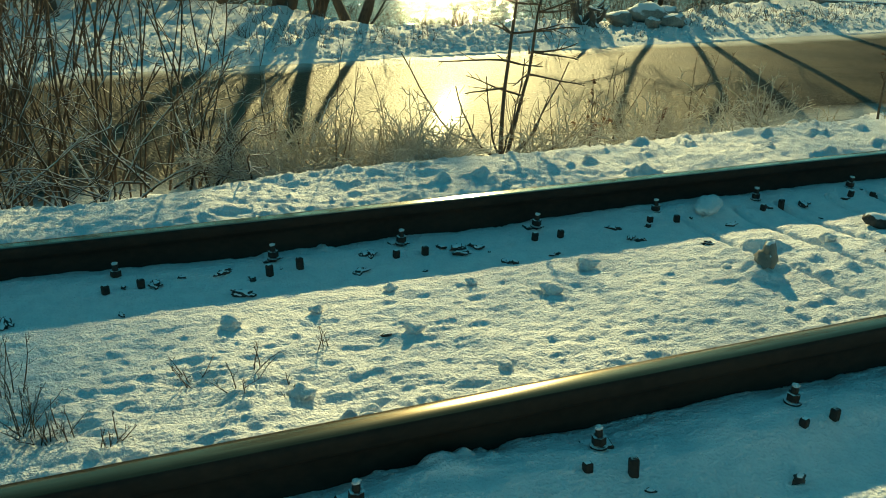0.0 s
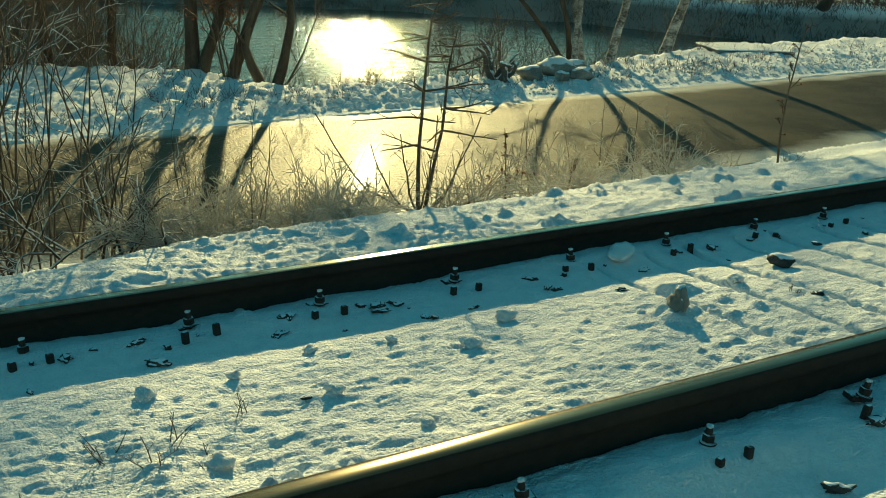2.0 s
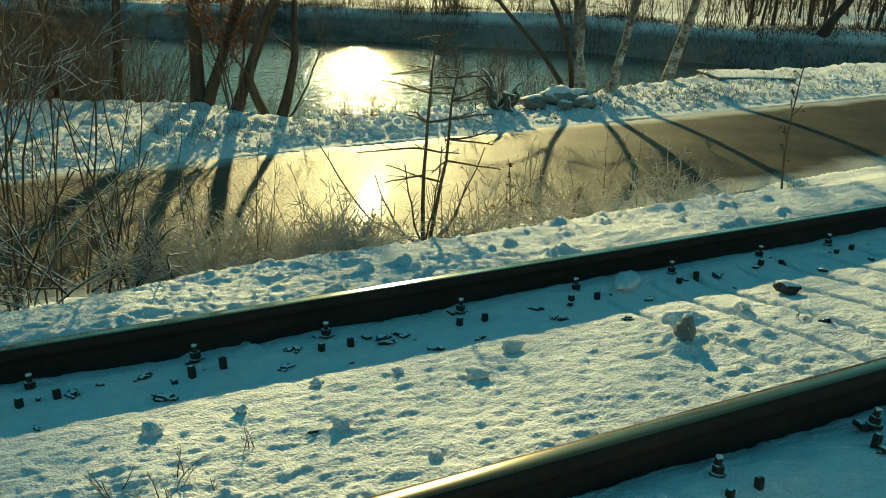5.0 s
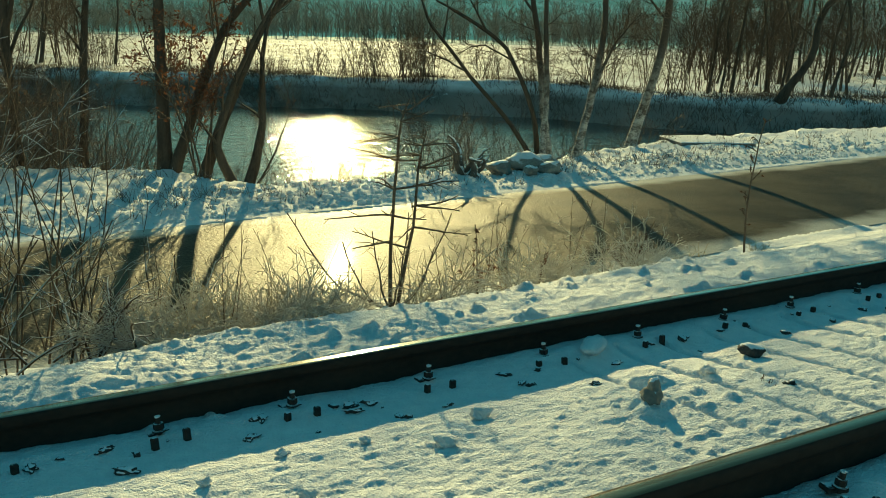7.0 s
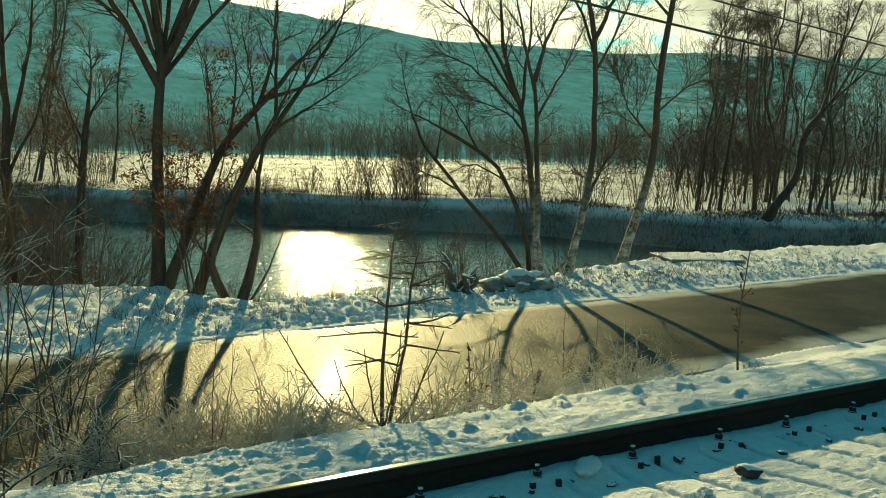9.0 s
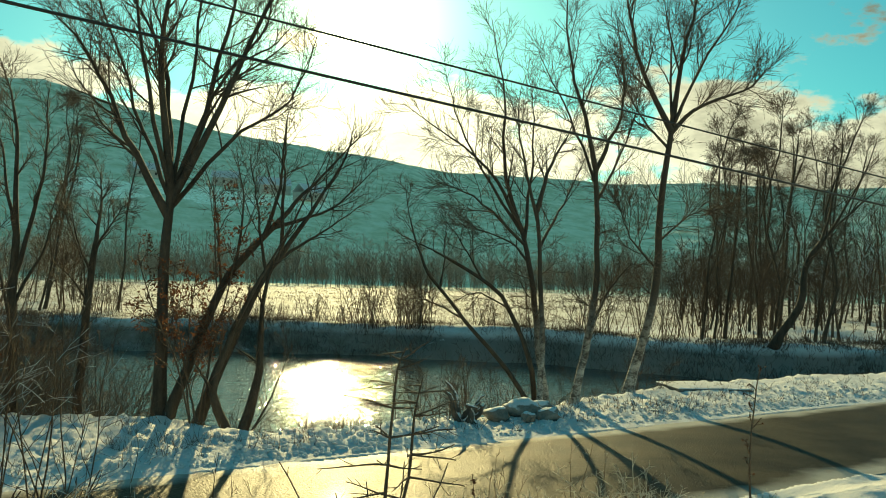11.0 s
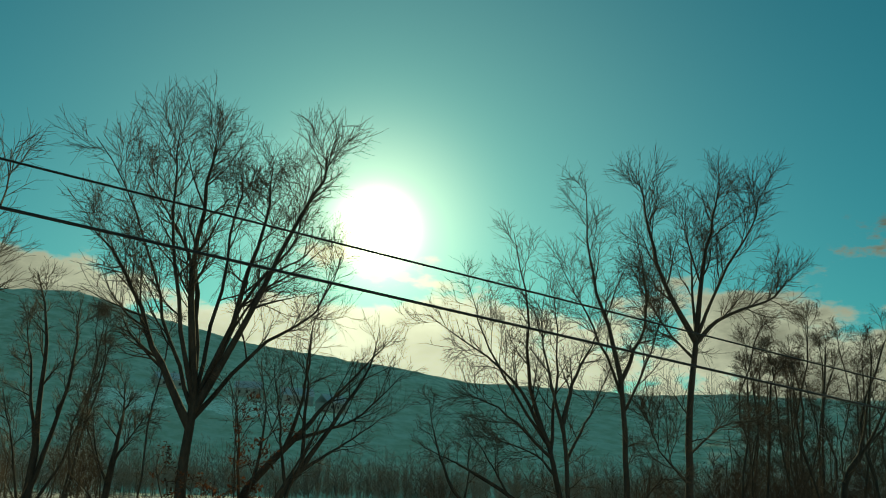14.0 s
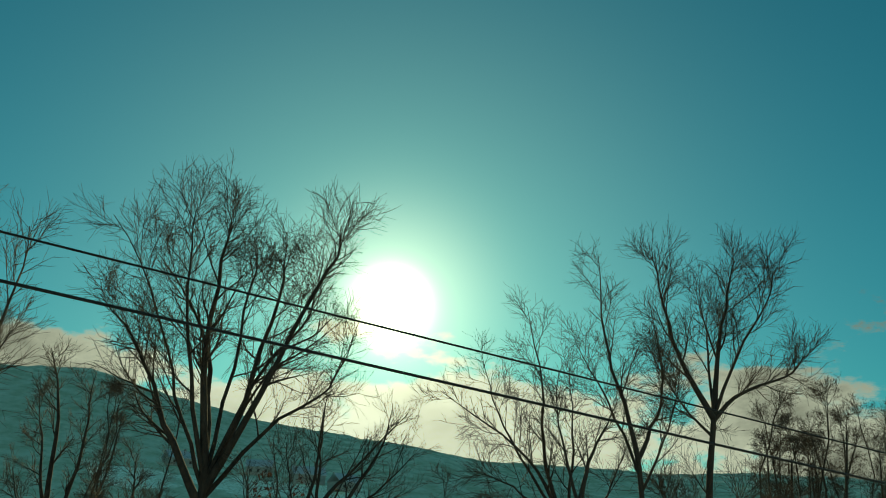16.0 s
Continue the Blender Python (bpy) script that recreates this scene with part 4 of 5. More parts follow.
def build_fasteners():
    rng = random.Random(8)
    master = fastener(1)
    first = True
    for y, x0, ks in ((FAR_Y - 0.105, FAR_X, range(-4, 14)), (NEAR_Y - 0.105, NEAR_X, range(-3, 7))):
        for k in ks:
            x = x0 + PITCH_X * k
            x += {2: -0.035, 4: 0.027, 5: 0.025, 6: 0.04}.get(k, 0) if y > 2 else 0
            m = pose(x + rng.uniform(-0.01, 0.01), y, float(bed(x, y)) + (0.022 if y > 2 else 0.05), rng.uniform(-6, 6), rng.uniform(-6, 6), rng.uniform(-14, 14))
            size = 1.0 if y > 2 else 0.85
            if first:
                master.matrix_basis = m
                first = False
            else:
                copy_thing(master, m).scale = (size, size, size)


build_fasteners()


# ---- stones and lumps of snow on the track ----
def lump(name, x, y, size, seed, mat, label, category, group, rough=0.3, sink=0.3):
    e = bmesh.new()
    blob(e, size, (0, 0, size[2] * (1 - sink)), seed, rough, 2 if max(size) < 0.02 else 3)
    me = bpy.data.meshes.new(name)
    e.to_mesh(me)
    e.free()
    me.materials.append(mat)
    for p in me.polygons:
        p.use_smooth = True
    ob = new(name, me)
    ob.matrix_basis = pose(x, y, zat(x, y), 0, 0, seed * 37 % 360)
    return tagged(ob, label, category, group)


def track_lumps():
    rng = random.Random(5)
    lump("ballast_stone", 2.04, 2.08, (0.036, 0.030, 0.040), 2, BOULDER, "dark ballast stone topped with snow between the rails", "stone", "ballast stones", 0.7, 0.25)
    lump("ballast_stone", 2.80, 2.34, (0.05, 0.04, 0.026), 3, CHIP, "dark ballast stone half buried in snow", "stone", "ballast stones")
    for k, (x, y, s) in enumerate(((1.55, 2.36, 0.05), (2.47, 2.25, 0.045), (0.37, 2.27, 0.042), (1.31, 2.17, 0.05), (0.82, 2.04, 0.036), (1.13, 2.35, 0.028), (0.88, 2.40, 0.032), (0.95, 1.75, 0.03), (1.02, 1.53, 0.028), (0.45, 1.80, 0.045), (0.62, 2.30, 0.03), (1.95, 2.15, 0.022))):
        lump("snow_clump", x, y, (s * 0.75, s * 0.6, s * 0.42), 10 + k, SNOW, "crusted clump of snow lying between the rails", "snow clump", "snow clumps", 0.55)
    lump("snow_clump", 2.31, 2.71, (0.12, 0.05, 0.026), 40, SNOW, "rounded heap of snow against the rail", "snow clump", "snow clumps", 0.25, 0.75)
    for k, (x, y, sx, sy, sz) in enumerate(((0.98, 1.03, 0.034, 0.014, 0.014), (1.06, 1.0, 0.012, 0.018, 0.02), (0.80, 1.06, 0.02, 0.008, 0.006), (1.52, 1.02, 0.03, 0.013, 0.013), (1.22, 1.05, 0.014, 0.01, 0.01), (0.70, 1.0, 0.018, 0.009, 0.008), (1.75, 1.05, 0.016, 0.01, 0.012))):
        lump("ballast_stone", x, y, (sx, sy, sz), 45 + k, CHIP, "dark ballast stone poking out of shaded snow", "stone", "ballast stones", 0.9, 0.35)
    for k in range(100):
        x = rng.uniform(-0.7, 4.8)
        y = rng.uniform(2.48, 2.70) if k < 60 else rng.uniform(0.70, 1.20) if k < 90 else rng.uniform(1.5, 2.5)
        s = rng.uniform(0.005, 0.017)
        lump("ballast_stone", x, y, (s * rng.uniform(1.0, 2.2), s, s * 0.6), 60 + k, CHIP, "small dark ballast chip showing through the snow", "stone", "ballast stones", 0.9, 0.6)


track_lumps()


# ---- weeds, grass and shrubs on the embankment ----
def weed(x, y, h, stems, seed, label, mat=None, name="dry_weed", lean=0.15, twigs=5, r=0.0022, wide=0.03, up=0.03, twig_len=0.4, category="weed", group="", angle=48, sub=3):
    rng = np.random.default_rng(seed)
    e = thing(name, on_ground(x, y, 0.02), label, category, group)
    mat = mat or FROST
    main = [stem(rng, (*rng.normal(0, wide, 2), 0), (*rng.normal(0, lean, 2), 1), h * rng.uniform(0.6, 1.1), r, r * 0.4, 8, 0.07, up) for _ in range(stems)]
    side = []
    for ln in main:
        side += offshoots(rng, ln, twigs, 0.2, 0.97, h * twig_len, angle, 0.6, 7, 0.17, 0.03, r * 0.5)
    fine = []
    for ln in side:
        fine += offshoots(rng, ln, sub, 0.3, 1.0, h * twig_len * 0.4, 45, 0.6, 3, 0.15, 0.02, r * 0.35)
    TWIG_LINES[e.name] = side + fine
    if category == "grass":
        tagged(tube_part("blades", main + side + fine, 3, mat, e), kind="stuff")
        return e
    for ln in main:
        tube_part("stem", [ln], 5, mat, e)
    tagged(tube_part("twigs", side + fine, 3, mat, e), kind="stuff")
    return e


TWIG_LINES = {}


def leafy(e, seed, count, h, r, size=0.02):
    """Dead curled leaves hanging on a plant."""
    rng = np.random.default_rng(seed)
    v, f, lines = [], [], TWIG_LINES[e.name]
    for k in range(count):
        ln = lines[rng.integers(len(lines))]
        c = ln[rng.integers(1, len(ln))][:3] + rng.normal(0, r * 0.06, 3)
        a, b = unit(rng.normal(0, 1, 3)), unit(rng.normal(0, 1, 3))
        s = size * rng.uniform(0.5, 1.2)
        i = len(v)
        v += [tuple(c - a * s), tuple(c + b * s * 0.5), tuple(c + a * s), tuple(c - b * s * 0.5 + np.array([0, 0, s * 0.3]))]
        f.append((i, i + 1, i + 2, i + 3))
    tagged(mesh_object("dead_leaves", v, f, LEAF, False, e), kind="stuff")


def young_sapling(x, y):
    """Two slim stems with long level side branches, and shoots arching from the foot."""
    rng = np.random.default_rng(52)
    e = thing("sapling", on_ground(x, y, 0.03), "young leafless sapling with two dark stems and thin level branches", "sapling", turn=-27)
    stems = [course(rng, [(0.0, 0, 0), (-0.01, 0.02, 0.55), (0.04, 0.0, 1.15), (0.09, 0, 1.30)], 0.015, 0.004, 12, 0.012), course(rng, [(0.03, 0.03, 0), (0.12, 0.04, 0.5), (0.15, 0.02, 0.95), (0.19, 0, 1.12)], 0.014, 0.004, 12, 0.012)]
    twigs = []
    for ln in stems:
        part_of = tube_part("stem", [ln], 7, TWIG, e)
        for k in range(19):
            t = 0.32 + 0.64 * (k + rng.random()) / 19
            i = min(int(t * 11), 10)
            a = rng.choice([0.0, math.pi]) + rng.normal(0, 0.7)
            L = (0.50 - 0.34 * t) * rng.uniform(0.5, 1.25)
            br = stem(rng, ln[i][:3], (math.cos(a), math.sin(a), rng.uniform(-0.15, 0.3)), L, 0.0095 - 0.004 * t, 0.003, 8, 0.07, 0.01)
            tube_part("branch", [br], 5, TWIG, part_of)
            twigs += offshoots(rng, br, 3, 0.35, 0.95, 0.16, 45, 0.6, 4, 0.1, 0.0, 0.0026)
    for u, v, w in ((-0.62, 0, 0.62), (0.36, 0.1, 0.62), (-0.30, 0.15, 0.42), (0.25, -0.1, 0.45), (-0.12, 0.1, 0.5), (0.5, 0.05, 0.25), (-0.45, -0.1, 0.2), (0.1, 0.2, 0.6)):
        br = course(rng, [(0, 0, 0.02), (u * 0.55, v * 0.5, w * 0.28), (u, v, w)], 0.0095, 0.0035, 10, 0.03)
        tube_part("shoot", [br], 5, TWIG, e)
        twigs += offshoots(rng, br, 5, 0.3, 0.95, 0.2, 45, 0.6, 5, 0.13, 0.03, 0.0026)
    tagged(tube_part("twigs", twigs, 3, TWIG, e), kind="stuff")


def embankment_plants():
    # sapling with two stems and stiff side twigs
    young_sapling(2.42, 4.75)
    w = weed(2.85, 4.45, 0.62, 1, 7, "dry brown stalk with withered seed heads", TWIG, "dry_stalk", 0.02, 10, 0.005, 0.01, 0.06, 0.10, "weed", "dry stalks")
    leafy(w, 7, 40, 0.6, 0.02, 0.014)
    w = weed(5.45, 4.75, 1.15, 1, 9, "tall thin dry stalk with withered seed heads", TWIG, "dry_stalk", 0.02, 10, 0.010, 0.01, 0.07, 0.14, "weed", "dry stalks")
    leafy(w, 9, 50, 0.9, 0.02, 0.014)
    w = weed(3.25, 4.40, 0.36, 1, 17, "short dry stalk with clinging dead leaves", TWIG, "dry_stalk", 0.06, 9, 0.004, 0.01, 0.05, 0.16, "weed", "dry stalks")
    leafy(w, 17, 30, 0.32, 0.03, 0.014)
    weed(4.0, 4.40, 0.34, 9, 19, "small leafless bush of fine twigs in snow", FROST, "small_bush", 0.5, 5, 0.003, 0.03, 0.02, 0.4, "bush")
    w = weed(3.0, 4.7, 0.35, 6, 23, "withered weed with brown curled leaves", FROST, "dry_weed", 0.3, 6, 0.003, 0.08, 0.02, 0.3)
    leafy(w, 23, 40, 0.34, 0.10, 0.018)
    # the large shrub with snow on its arching branches
    weed(0.05, 5.1, 1.9, 24, 31, "large leafless shrub of upright brown shoots dusted with snow", FROST, "shrub", 0.20, 5, 0.0085, 0.34, 0.02, 0.34, "shrub", "shrubs on the embankment", 30, 2)
    weed(-0.55, 5.0, 1.8, 17, 33, "leafless shrub of upright brown shoots dusted with snow", FROST, "shrub", 0.24, 5, 0.0085, 0.30, 0.02, 0.34, "shrub", "shrubs on the embankment", 30, 2)
    weed(0.55, 5.1, 1.7, 13, 35, "leafless shrub of upright brown shoots dusted with snow", FROST, "shrub", 0.22, 5, 0.006, 0.25, 0.02, 0.30, "shrub", "shrubs on the embankment")
    weed(0.10, 4.5, 0.95, 15, 37, "low arching branches bowed down by snow", SNOWY, "shrub", 0.9, 5, 0.0085, 0.25, -0.08, 0.5, "shrub", "shrubs on the embankment", 40, 2)
    weed(0.70, 4.5, 0.75, 14, 39, "low arching branches bowed down by snow", SNOWY, "shrub", 0.9, 5, 0.008, 0.25, -0.08, 0.5, "shrub", "shrubs on the embankment", 40, 2)
    weed(-0.6, 4.5, 0.9, 13, 41, "low arching branches bowed down by snow", SNOWY, "shrub", 0.9, 5, 0.008, 0.25, -0.08, 0.5, "shrub", "shrubs on the embankment", 40, 2)
    # frosted grass along the crest
    rng = random.Random(3)
    for k in range(46):
        x = rng.uniform(0.7, 3.4) if k < 36 else rng.uniform(3.2, 6.0)
        y = rng.uniform(4.25, 5.3)
        h = rng.uniform(0.18, 0.45) * (1.0 if x < 3.2 else 0.6)
        weed(x, y, h, rng.randint(10, 18), 200 + k, "tuft of frosted dry grass in the snow", REED, "grass_tuft", 0.6, 2, 0.0030, 0.06, -0.09, 0.4, "grass", "grass tufts on the embankment")
    for k in range(16):
        weed(rng.uniform(0.9, 4.2), rng.uniform(4.2, 5.2), rng.uniform(0.4, 0.8), rng.randint(1, 3), 300 + k, "thin dry upright stems with frost", FROST, "dry_weed", 0.12, 5, 0.003, 0.04, 0.03, 0.2, "weed", "dry weeds on the embankment")
    for k in range(40):
        x = rng.uniform(0.75, 2.0) if k < 26 else rng.uniform(2.0, 4.4)
        weed(x, rng.uniform(4.05, 4.6), rng.uniform(0.25, 0.45), rng.randint(8, 14), 350 + k, "arching grass thick with white hoar frost", HOAR, "frosted_grass", 0.8, 5, 0.0045, 0.05, -0.14, 0.45, "grass", "frosted grass on the embankment")
    # weeds between the rails
    for k, (x, y, h, n) in enumerate(((0.38, 1.95, 0.11, 4), (0.56, 2.03, 0.08, 3), (0.23, 1.98, 0.09, 5), (0.30, 1.85, 0.10, 4), (-0.14, 1.87, 0.15, 16), (-0.20, 2.05, 0.18, 12), (-0.08, 1.80, 0.09, 14), (2.55, 2.05, 0.05, 6), (0.45, 1.84, 0.07, 3), (0.03, 1.72, 0.08, 6))):
        weed(x, y, h, n, 400 + k, "withered weed poking through snow between the rails", FROST, "dry_weed", 0.4, 4, 0.0018, 0.018, 0.0, 0.35, "weed", "weeds between the rails")


embankment_plants()


# ---- river bank details ----
def bank_details():
    rng = random.Random(12)
    for k, (x, y, s) in enumerate(((9.2, 13.9, 0.36), (9.75, 13.85, 0.42), (10.25, 14.1, 0.34), (10.0, 13.45, 0.30), (9.55, 13.4, 0.22), (10.6, 14.4, 0.26))):
        lump("boulder", x, y, (s * 0.85, s * 0.6, s * 0.42), 80 + k, BOULDER, "pale rounded boulder with snow on its top by the river", "boulder", "boulders on the bank", 0.42, 0.3)
    # washed-up roots
    r = np.random.default_rng(77)
    e = thing("driftwood", on_ground(8.5, 13.9), "twisted driftwood root stump at the water's edge", "driftwood")
    arms = [stem(r, (r.normal(0, 0.15), r.normal(0, 0.1), 0), (r.normal(0, 1), r.normal(0, 0.4), 0.7), r.uniform(0.45, 0.9), 0.065, 0.018, 8, 0.32, 0.0) for _ in range(9)]
    for ln in arms:
        tube_part("root", [ln], 6, WOOD, e)
    # snow-covered slab at the water
    e = thing("slab", (17.0, 16.5, -1.12), "thick snow-covered slab jutting out over the river bank", "slab", turn=-22)
    bm = bmesh.new()
    box(bm, (1.9, 1.5, 0.10), (0, 0, 0), 0, 0.02)
    part("slab_body", bm, CONCRETE, e)
    bm = bmesh.new()
    blob(bm, (1.02, 0.80, 0.035), (0.03, 0.06, 0.045), 4, 0.06, 4)
    part("snow_cover", bm, SNOW, e, "even layer of snow", True)
    # clods pushed off the road
    base = 0
    verts, faces = [], []
    proto = bmesh.new()
    bmesh.ops.create_icosphere(proto, subdivisions=1, radius=1.0)
    pv = np.array([q.co[:] for q in proto.verts])
    pf = np.array([[q.index for q in t.verts] for t in proto.faces])
    proto.free()
    nr = np.random.default_rng(6)
    xs = nr.uniform(-2, 22, 2400)
    ys = road_mid(xs) + ROAD_HALF + 0.2 + np.abs(nr.normal(0, 1.1, 2400))
    for x, y, z in zip(xs, ys, height(xs, ys)):
        s = nr.uniform(0.015, 0.045) * (1.6 if 4 < x < 8 else 1.0)
        verts.append(pv * s * nr.uniform(0.6, 1.3, 3) * np.array([1, 1, 0.7]) * (1 + nr.normal(0, 0.12, (len(pv), 1))) + np.array([x, y, z + s * 0.15]))
        faces.append(pf + base)
        base += len(pv)
    ob = mesh_object("snow_clods", np.concatenate(verts), np.concatenate(faces), SNOW)
    tagged(ob, "clods of ploughed snow strewn along the verge", "snow clods", kind="stuff")


bank_details()


def bushes():
    """Leafless brush on both banks."""
    rng = random.Random(21)
    far = ((26.0, 47, 3.1, 34), (30.7, 44, 3.6, 40), (31.4, 43, 2.6, 30), (21.8, 50, 1.6, 20), (23.3, 49, 1.2, 16), (8.6, 56, 3.2, 30), (10.0, 57, 2.4, 22), (5.0, 56, 3.4, 24), (34.0, 45, 1.8, 18), (36.5, 45, 3.2, 12), (38.5, 46, 3.6, 12), (40.2, 45, 3.0, 12), (41.8, 46, 4.0, 12), (43.2, 45, 3.2, 12), (44.5, 46, 4.4, 24), (46.0, 46, 3.4, 22), (47.6, 46, 4.2, 22), (49.5, 47, 3.2, 20), (52.3, 48, 3.0, 22), (55.2, 50, 3.2, 22), (58.5, 52, 3.4, 22), (3.0, 57, 4.0, 24), (14.0, 53, 1.4, 16), (17.5, 51, 1.5, 16), (19.5, 50, 1.1, 14))
    for k, (az, d, h, n) in enumerate(far):
        a = radians(az)
        x, y = d * math.sin(a), d * math.cos(a)
        y = max(y, float(far_shore(np.array([x]))[0]) + 2.2)
        weed(x, y, h, n, 500 + k, "leafless bush of many upright twigs on the far bank", TWIG, "bush", 0.20, 8, 0.016, 0.5, 0.03, 0.28, "bush", "bushes on the far bank")
    for k, (x, y, h, n) in enumerate(((0.6, 16.8, 2.3, 24), (-0.6, 16.2, 2.2, 24), (1.4, 17.2, 1.9, 20), (3.2, 17.0, 1.7, 18), (5.6, 15.4, 1.6, 18), (6.0, 15.0, 1.2, 14), (2.3, 17.6, 1.8, 20), (10.7, 16.0, 2.0, 16), (8.1, 14.6, 1.5, 14), (-1.8, 15.2, 1.8, 22), (13.3, 16.9, 1.4, 12), (2.9, 17.6, 2.8, 24), (4.4, 17.0, 2.6, 22), (5.3, 16.4, 2.4, 20), (0.0, 18.2, 3.0, 26), (1.2, 18.6, 3.2, 26), (6.6, 14.9, 1.0, 14), (9.0, 15.0, 1.6, 16), (15.6, 17.6, 1.8, 14), (-0.4, 17.2, 2.6, 26), (2.0, 18.0, 2.6, 26), (3.4, 17.8, 2.4, 24), (4.9, 16.0, 1.8, 20), (-1.2, 17.0, 2.8, 26), (6.2, 15.5, 1.6, 18), (0.9, 17.4, 2.2, 24))):
        w = weed(x, y, h, n, 600 + k, "tangled leafless brush with a few dead leaves on the bank", TWIG, "bush", 0.36, 8, 0.009, 0.3, 0.01, 0.34, "bush", "bushes on the near bank")
        if x < 3:
            leafy(w, 600 + k, 300, h, 0.6, 0.022)
    # beech-like sapling that kept its rusty leaves
    w = weed(4.25, 15.3, 3.9, 5, 700, "young tree still carrying rust-brown dead leaves", TWIG, "young_tree", 0.10, 12, 0.02, 0.1, 0.03, 0.28, "tree")
    leafy(w, 701, 2600, 3.9, 0.75, 0.038)


bushes()


def bank_brush():
    """Low brown brush and sedge along the far water line."""
    nr = np.random.default_rng(19)
    lines = []
    xs = nr.uniform(-6, 75, 6500)
    ys = far_shore(xs) + nr.uniform(-0.9, 1.0, 6500) + 4.2 * nr.random(6500) ** 1.3
    thick = fbm(xs, ys, 5.0, 2, 91)
    keep = thick > nr.uniform(-0.45, 0.10, 6500)
    xs, ys, thick = xs[keep], ys[keep], thick[keep]
    for x, y, z, th in zip(xs, ys, height(xs, ys), thick):
        h = nr.uniform(0.2, 0.6) + 1.0 * max(th, 0) * nr.random()
        for j in range(9):
            lines.append(stem(nr, (x + nr.normal(0, 0.3), y + nr.normal(0, 0.3), z - 0.05), (nr.normal(0, 0.6), nr.normal(0, 0.6), 1), h * nr.uniform(0.4, 1.1), 0.011, 0.005, 4, 0.15, 0.0))
    v, f = tubes(lines, 3)
    ob = mesh_object("bank_brush", v, f, TWIG)
    tagged(ob, "low brown brush along the far water line", "brush", kind="stuff")


bank_brush()


def verge_grass():
    """Dry grass standing out of the ploughed snow beside the road."""
    nr = np.random.default_rng(37)
    lines = []
    xs = nr.uniform(-4, 24, 900)
    ys = road_mid(xs) + ROAD_HALF + 0.5 + nr.random(900) * 3.2
    keep = (fbm(xs, ys, 1.6, 2, 97) > nr.uniform(-0.25, 0.3, 900)) & (ys < near_shore(xs) + 0.3)
    xs, ys = xs[keep], ys[keep]
    for x, y, z in zip(xs, ys, height(xs, ys)):
        for j in range(6):
            lines.append(stem(nr, (x + nr.normal(0, 0.05), y + nr.normal(0, 0.05), z - 0.02), (nr.normal(0, 0.6), nr.normal(0, 0.6), 1), nr.uniform(0.08, 0.32), 0.0045, 0.002, 4, 0.2, -0.05))
    v, f = tubes(lines, 3)
    ob = mesh_object("verge_grass", v, f, FROST)
    tagged(ob, "withered grass poking through snow on the road verge", "grass", kind="stuff")


verge_grass()


def field_stubble():
    """Dry stalks standing in the snow of the field."""
    nr = np.random.default_rng(29)
    lines = []
    a, r = np.radians(nr.uniform(-4, 60, 6500)), 50 + 155 * nr.random(6500) ** 1.3
    xs, ys = r * np.sin(a), r * np.cos(a)
    keep = (ys > far_shore(xs) + 5) & (fbm(xs, ys, 12, 2, 95) > nr.uniform(-0.4, 0.2, 6500))
    xs, ys, r = xs[keep], ys[keep], r[keep]
    for x, y, z, q in zip(xs, ys, height(xs, ys), r):
        for j in range(5):
            lines.append(stem(nr, (x + nr.normal(0, 0.3), y + nr.normal(0, 0.3), z), (nr.normal(0, 0.4), 0, 1), nr.uniform(0.08, 0.28), 0.010 * q / 70, 0.006 * q / 70, 3, 0.1, 0.0))
    v, f = tubes(lines, 3)
    ob = mesh_object("field_stubble", v, f, FROST)
    tagged(ob, "dry brown stalks scattered over the snowy field", "stubble", kind="stuff")


field_stubble()


def far_forest():
    """Wood at the foot of the hills and on their slopes, too far to count."""
    nr = np.random.default_rng(9)
    lines = []
    a, r = np.radians(nr.uniform(-6, 62, 2200)), 209 + 125 * nr.random(2200) ** 1.5
    xs, ys = r * np.sin(a), r * np.cos(a)
    for x, y, z in zip(xs, ys, height(xs, ys)):
        h = nr.uniform(5, 14)
        lines.append(stem(nr, (x, y, z - 0.5), (nr.normal(0, 0.10), 0, 1), h, 0.06, 0.02, 4, 0.05, 0.02))
        for j in range(12):
            t = nr.uniform(0.12, 0.95)
            lines.append(stem(nr, (x, y, z + h * t), (nr.normal(0, 0.9), nr.normal(0, 0.9), 0.8), h * 0.42 * (1.1 - t), 0.055, 0.03, 4, 0.12, 0.06))
    v, f = tubes(lines, 3)
    ob = mesh_object("far_woods", v, f, FARWOOD)
    tagged(ob, "belt of bare woods at the foot of the hills", "woods", kind="stuff")


far_forest()


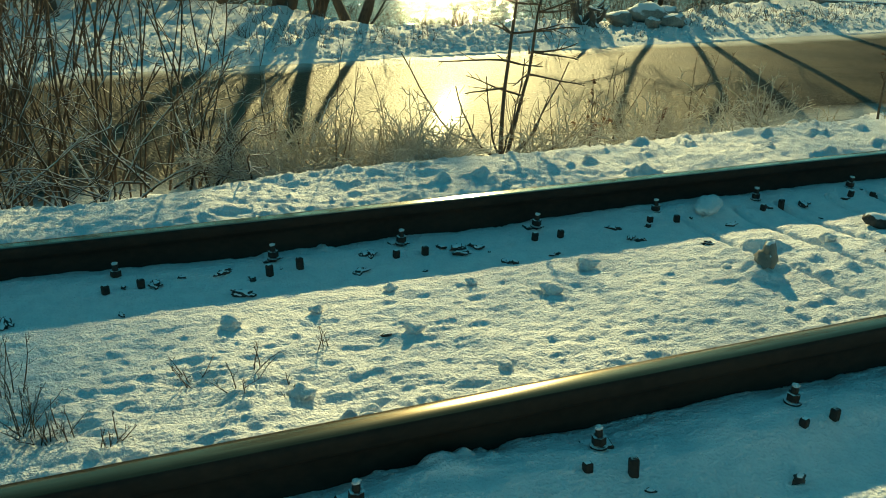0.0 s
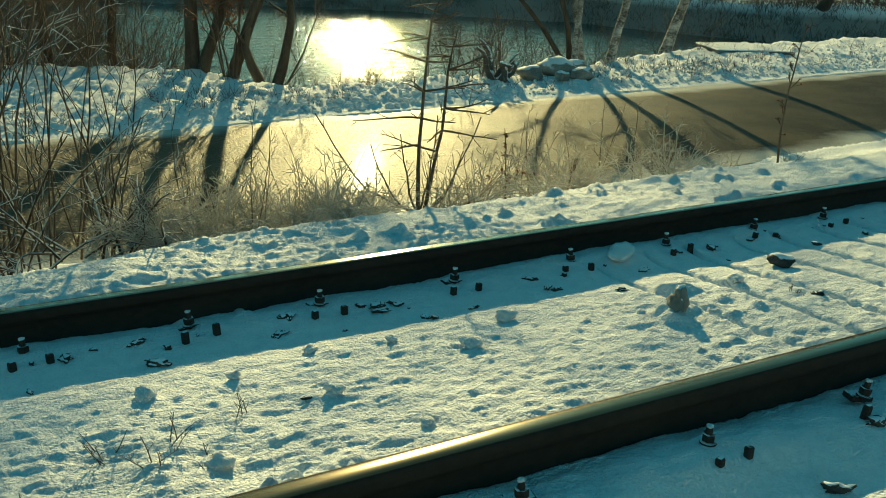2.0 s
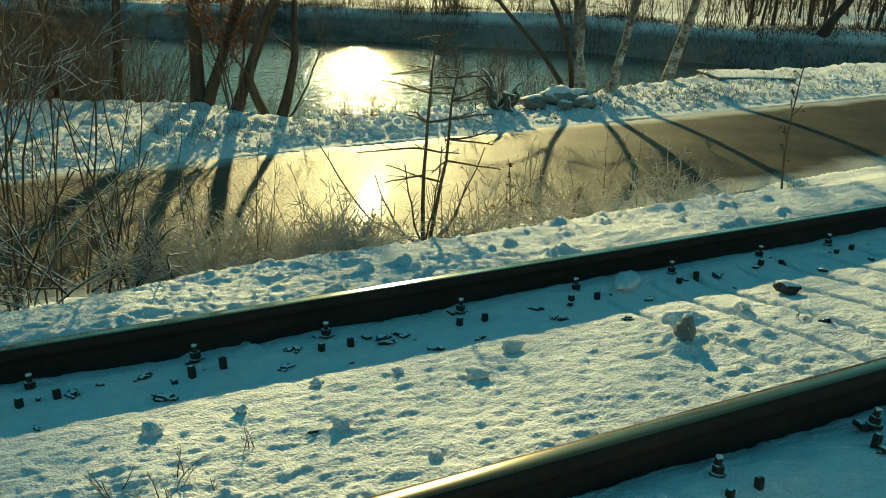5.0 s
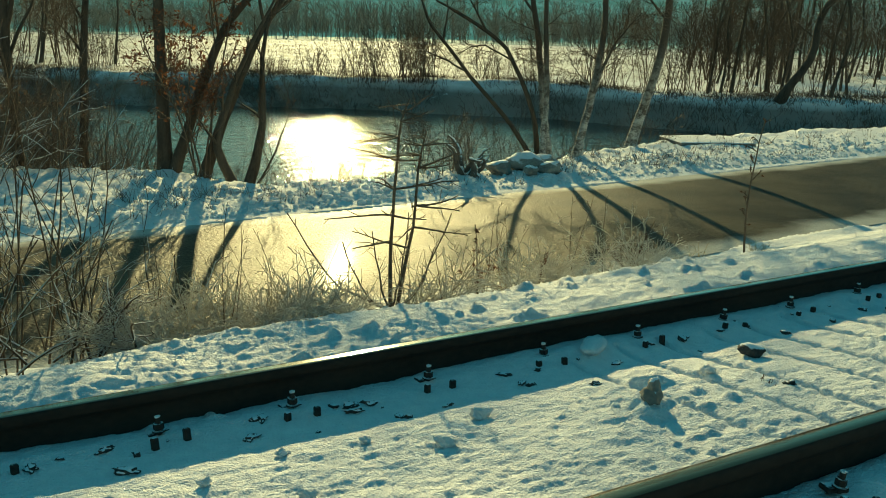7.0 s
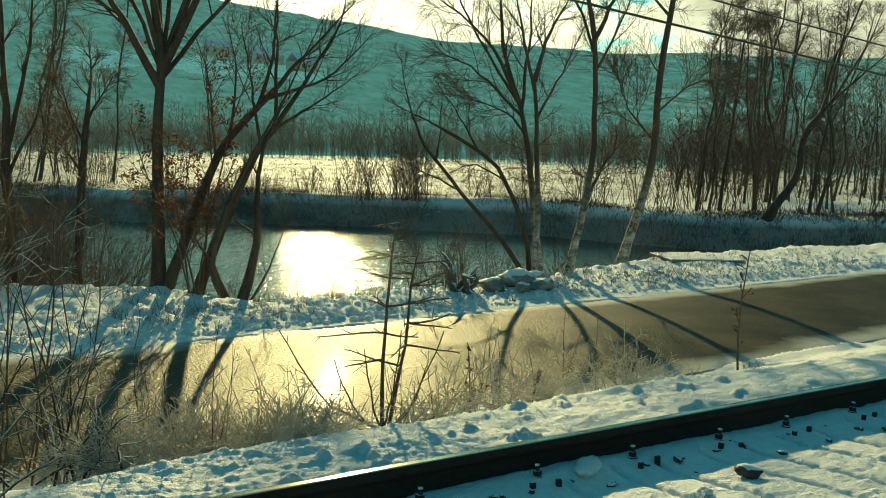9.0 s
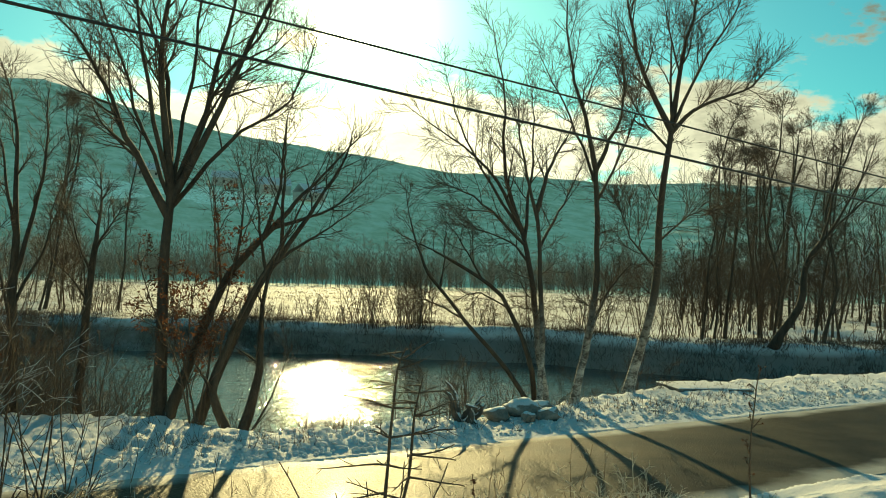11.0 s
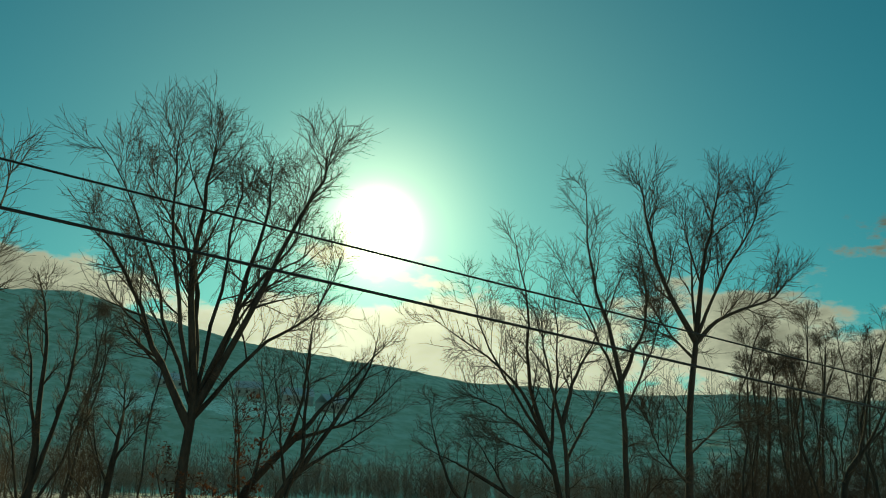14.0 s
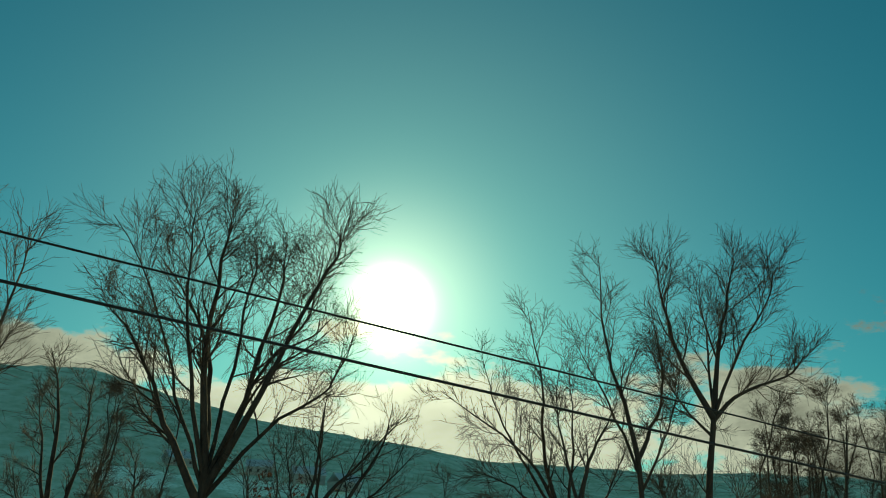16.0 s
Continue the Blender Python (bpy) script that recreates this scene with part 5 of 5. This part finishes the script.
def wood_behind():
    """Depth of the wood beyond the far bank, too thick to count."""
    nr = np.random.default_rng(33)
    lines = []
    az = np.concatenate([nr.uniform(44, 64, 90), nr.uniform(-7, 9, 45)])
    a, r = np.radians(az), nr.uniform(58, 105, 135)
    xs, ys = r * np.sin(a), r * np.cos(a)
    for x, y, z, q, g in zip(xs, ys, height(xs, ys), r, az):
        h = q * math.tan(radians(nr.uniform(3.0, 8.2 if g > 46 else 5.5)))
        lines.append(stem(nr, (x, y, z - 0.3), (nr.normal(0, 0.12), 0, 1), h, 0.075, 0.02, 6, 0.05, 0.02))
        for j in range(22):
            t = nr.uniform(0.18, 0.97)
            ln = stem(nr, (x, y, z + h * t), (nr.normal(0, 0.8), nr.normal(0, 0.8), 0.9), h * 0.36 * (1.1 - t) + 0.3, 0.026, 0.012, 4, 0.13, 0.06)
            lines.append(ln)
            for i in range(2):
                lines.append(stem(nr, tuple(ln[1 + i][:3]), (nr.normal(0, 0.9), nr.normal(0, 0.9), 0.8), h * 0.11, 0.015, 0.009, 3, 0.13, 0.05))
    v, f = tubes(lines, 3)
    ob = mesh_object("bare_wood", v, f, FROST)
    tagged(ob, "thick bare alder wood behind the far bank", "woods", kind="stuff")


wood_behind()


# ---- farmhouses on the slope ----
def farmhouse(az, dist, size, turn, label):
    a = radians(az)
    x, y = dist * math.sin(a), dist * math.cos(a)
    e = thing("farmhouse", on_ground(x, y, 0.6), label, "house", "farmhouses on the slope", turn)
    w, d, h = size
    bm = bmesh.new()
    box(bm, (w, d, h), (0, 0, h / 2))
    part("wall", bm, PLASTER, e)
    bm = bmesh.new()
    rise, o = d * 0.42, 0.5
    ring = [(-d / 2 - o, h - 0.2), (0, h + rise), (d / 2 + o, h - 0.2), (d / 2 + o, h + 0.1), (0, h + rise + 0.35), (-d / 2 - o, h + 0.1)]
    ends = [[bm.verts.new((sx * (w / 2 + o), py, pz)) for py, pz in ring] for sx in (-1, 1)]
    for i in range(6):
        bm.faces.new((ends[0][i], ends[0][(i + 1) % 6], ends[1][(i + 1) % 6], ends[1][i]))
    for f in ((0, 1, 4, 5), (1, 2, 3, 4)):
        bm.faces.new([ends[0][i] for i in f])
        bm.faces.new([ends[1][i] for i in reversed(f)])
    bmesh.ops.recalc_face_normals(bm, faces=bm.faces)
    roof = part("roof", bm, SNOW, e, "snow-covered gable roof")
    bm = bmesh.new()
    box(bm, (0.8, 0.8, 1.8), (w * 0.2, 0.6, h + rise + 0.4))
    part("chimney", bm, PLASTER, roof)
    for sx in (-0.3, 0.0, 0.3):
        bm = bmesh.new()
        box(bm, (1.1, 0.12, 1.3), (sx * w, -d / 2 - 0.03, h * 0.55))
        part("window", bm, DARKPANE, e)


for az, dist, size, turn, words in ((11.6, 448, (13, 8, 3.6), 12, "low farmhouse with a snowy roof among hillside fields"), (19.2, 452, (15, 9, 4.4), -8, "small house with a snowy roof on the hillside"), (21.4, 446, (13, 9, 4.4), 20, "small house with a snowy roof near the wood"), (16.3, 456, (12, 8, 4.0), -25, "shed with a snowy roof on the hillside")):
    farmhouse(az, dist, size, turn, words)


# ---- overhead cables ----
def cable(a0, e0, a1, e1, dist, sag, r, label):
    """A slack line between two points far apart, running along the road."""
    def at(az, el):
        y = dist
        x = y * math.tan(radians(az))
        return np.array([x, y, 1.33 + math.hypot(x, y) * math.tan(radians(el))])
    p, q = at(a0, e0), at(a1, e1)
    n = 60
    pts = []
    for i in range(n):
        t = -0.9 + 2.4 * i / (n - 1)
        c = p + (q - p) * t
        pts.append((c[0], c[1], c[2] - sag * 4 * t * (1 - t), r))
    v, f = tubes([np.array(pts)], 6)
    ob = mesh_object("cable", v, f, CABLE)
    tagged(ob, label, "cable", "overhead cables")


cable(0.45, 17.75, 53.61, 7.06, 9.0, 0.0, 0.012, "thin black overhead cable slung along the road")
cable(0.91, 15.03, 52.68, 5.68, 8.4, 0.0, 0.016, "thick black overhead cable slung along the road")


def motions():
    """Nothing in the place moves."""


motions()
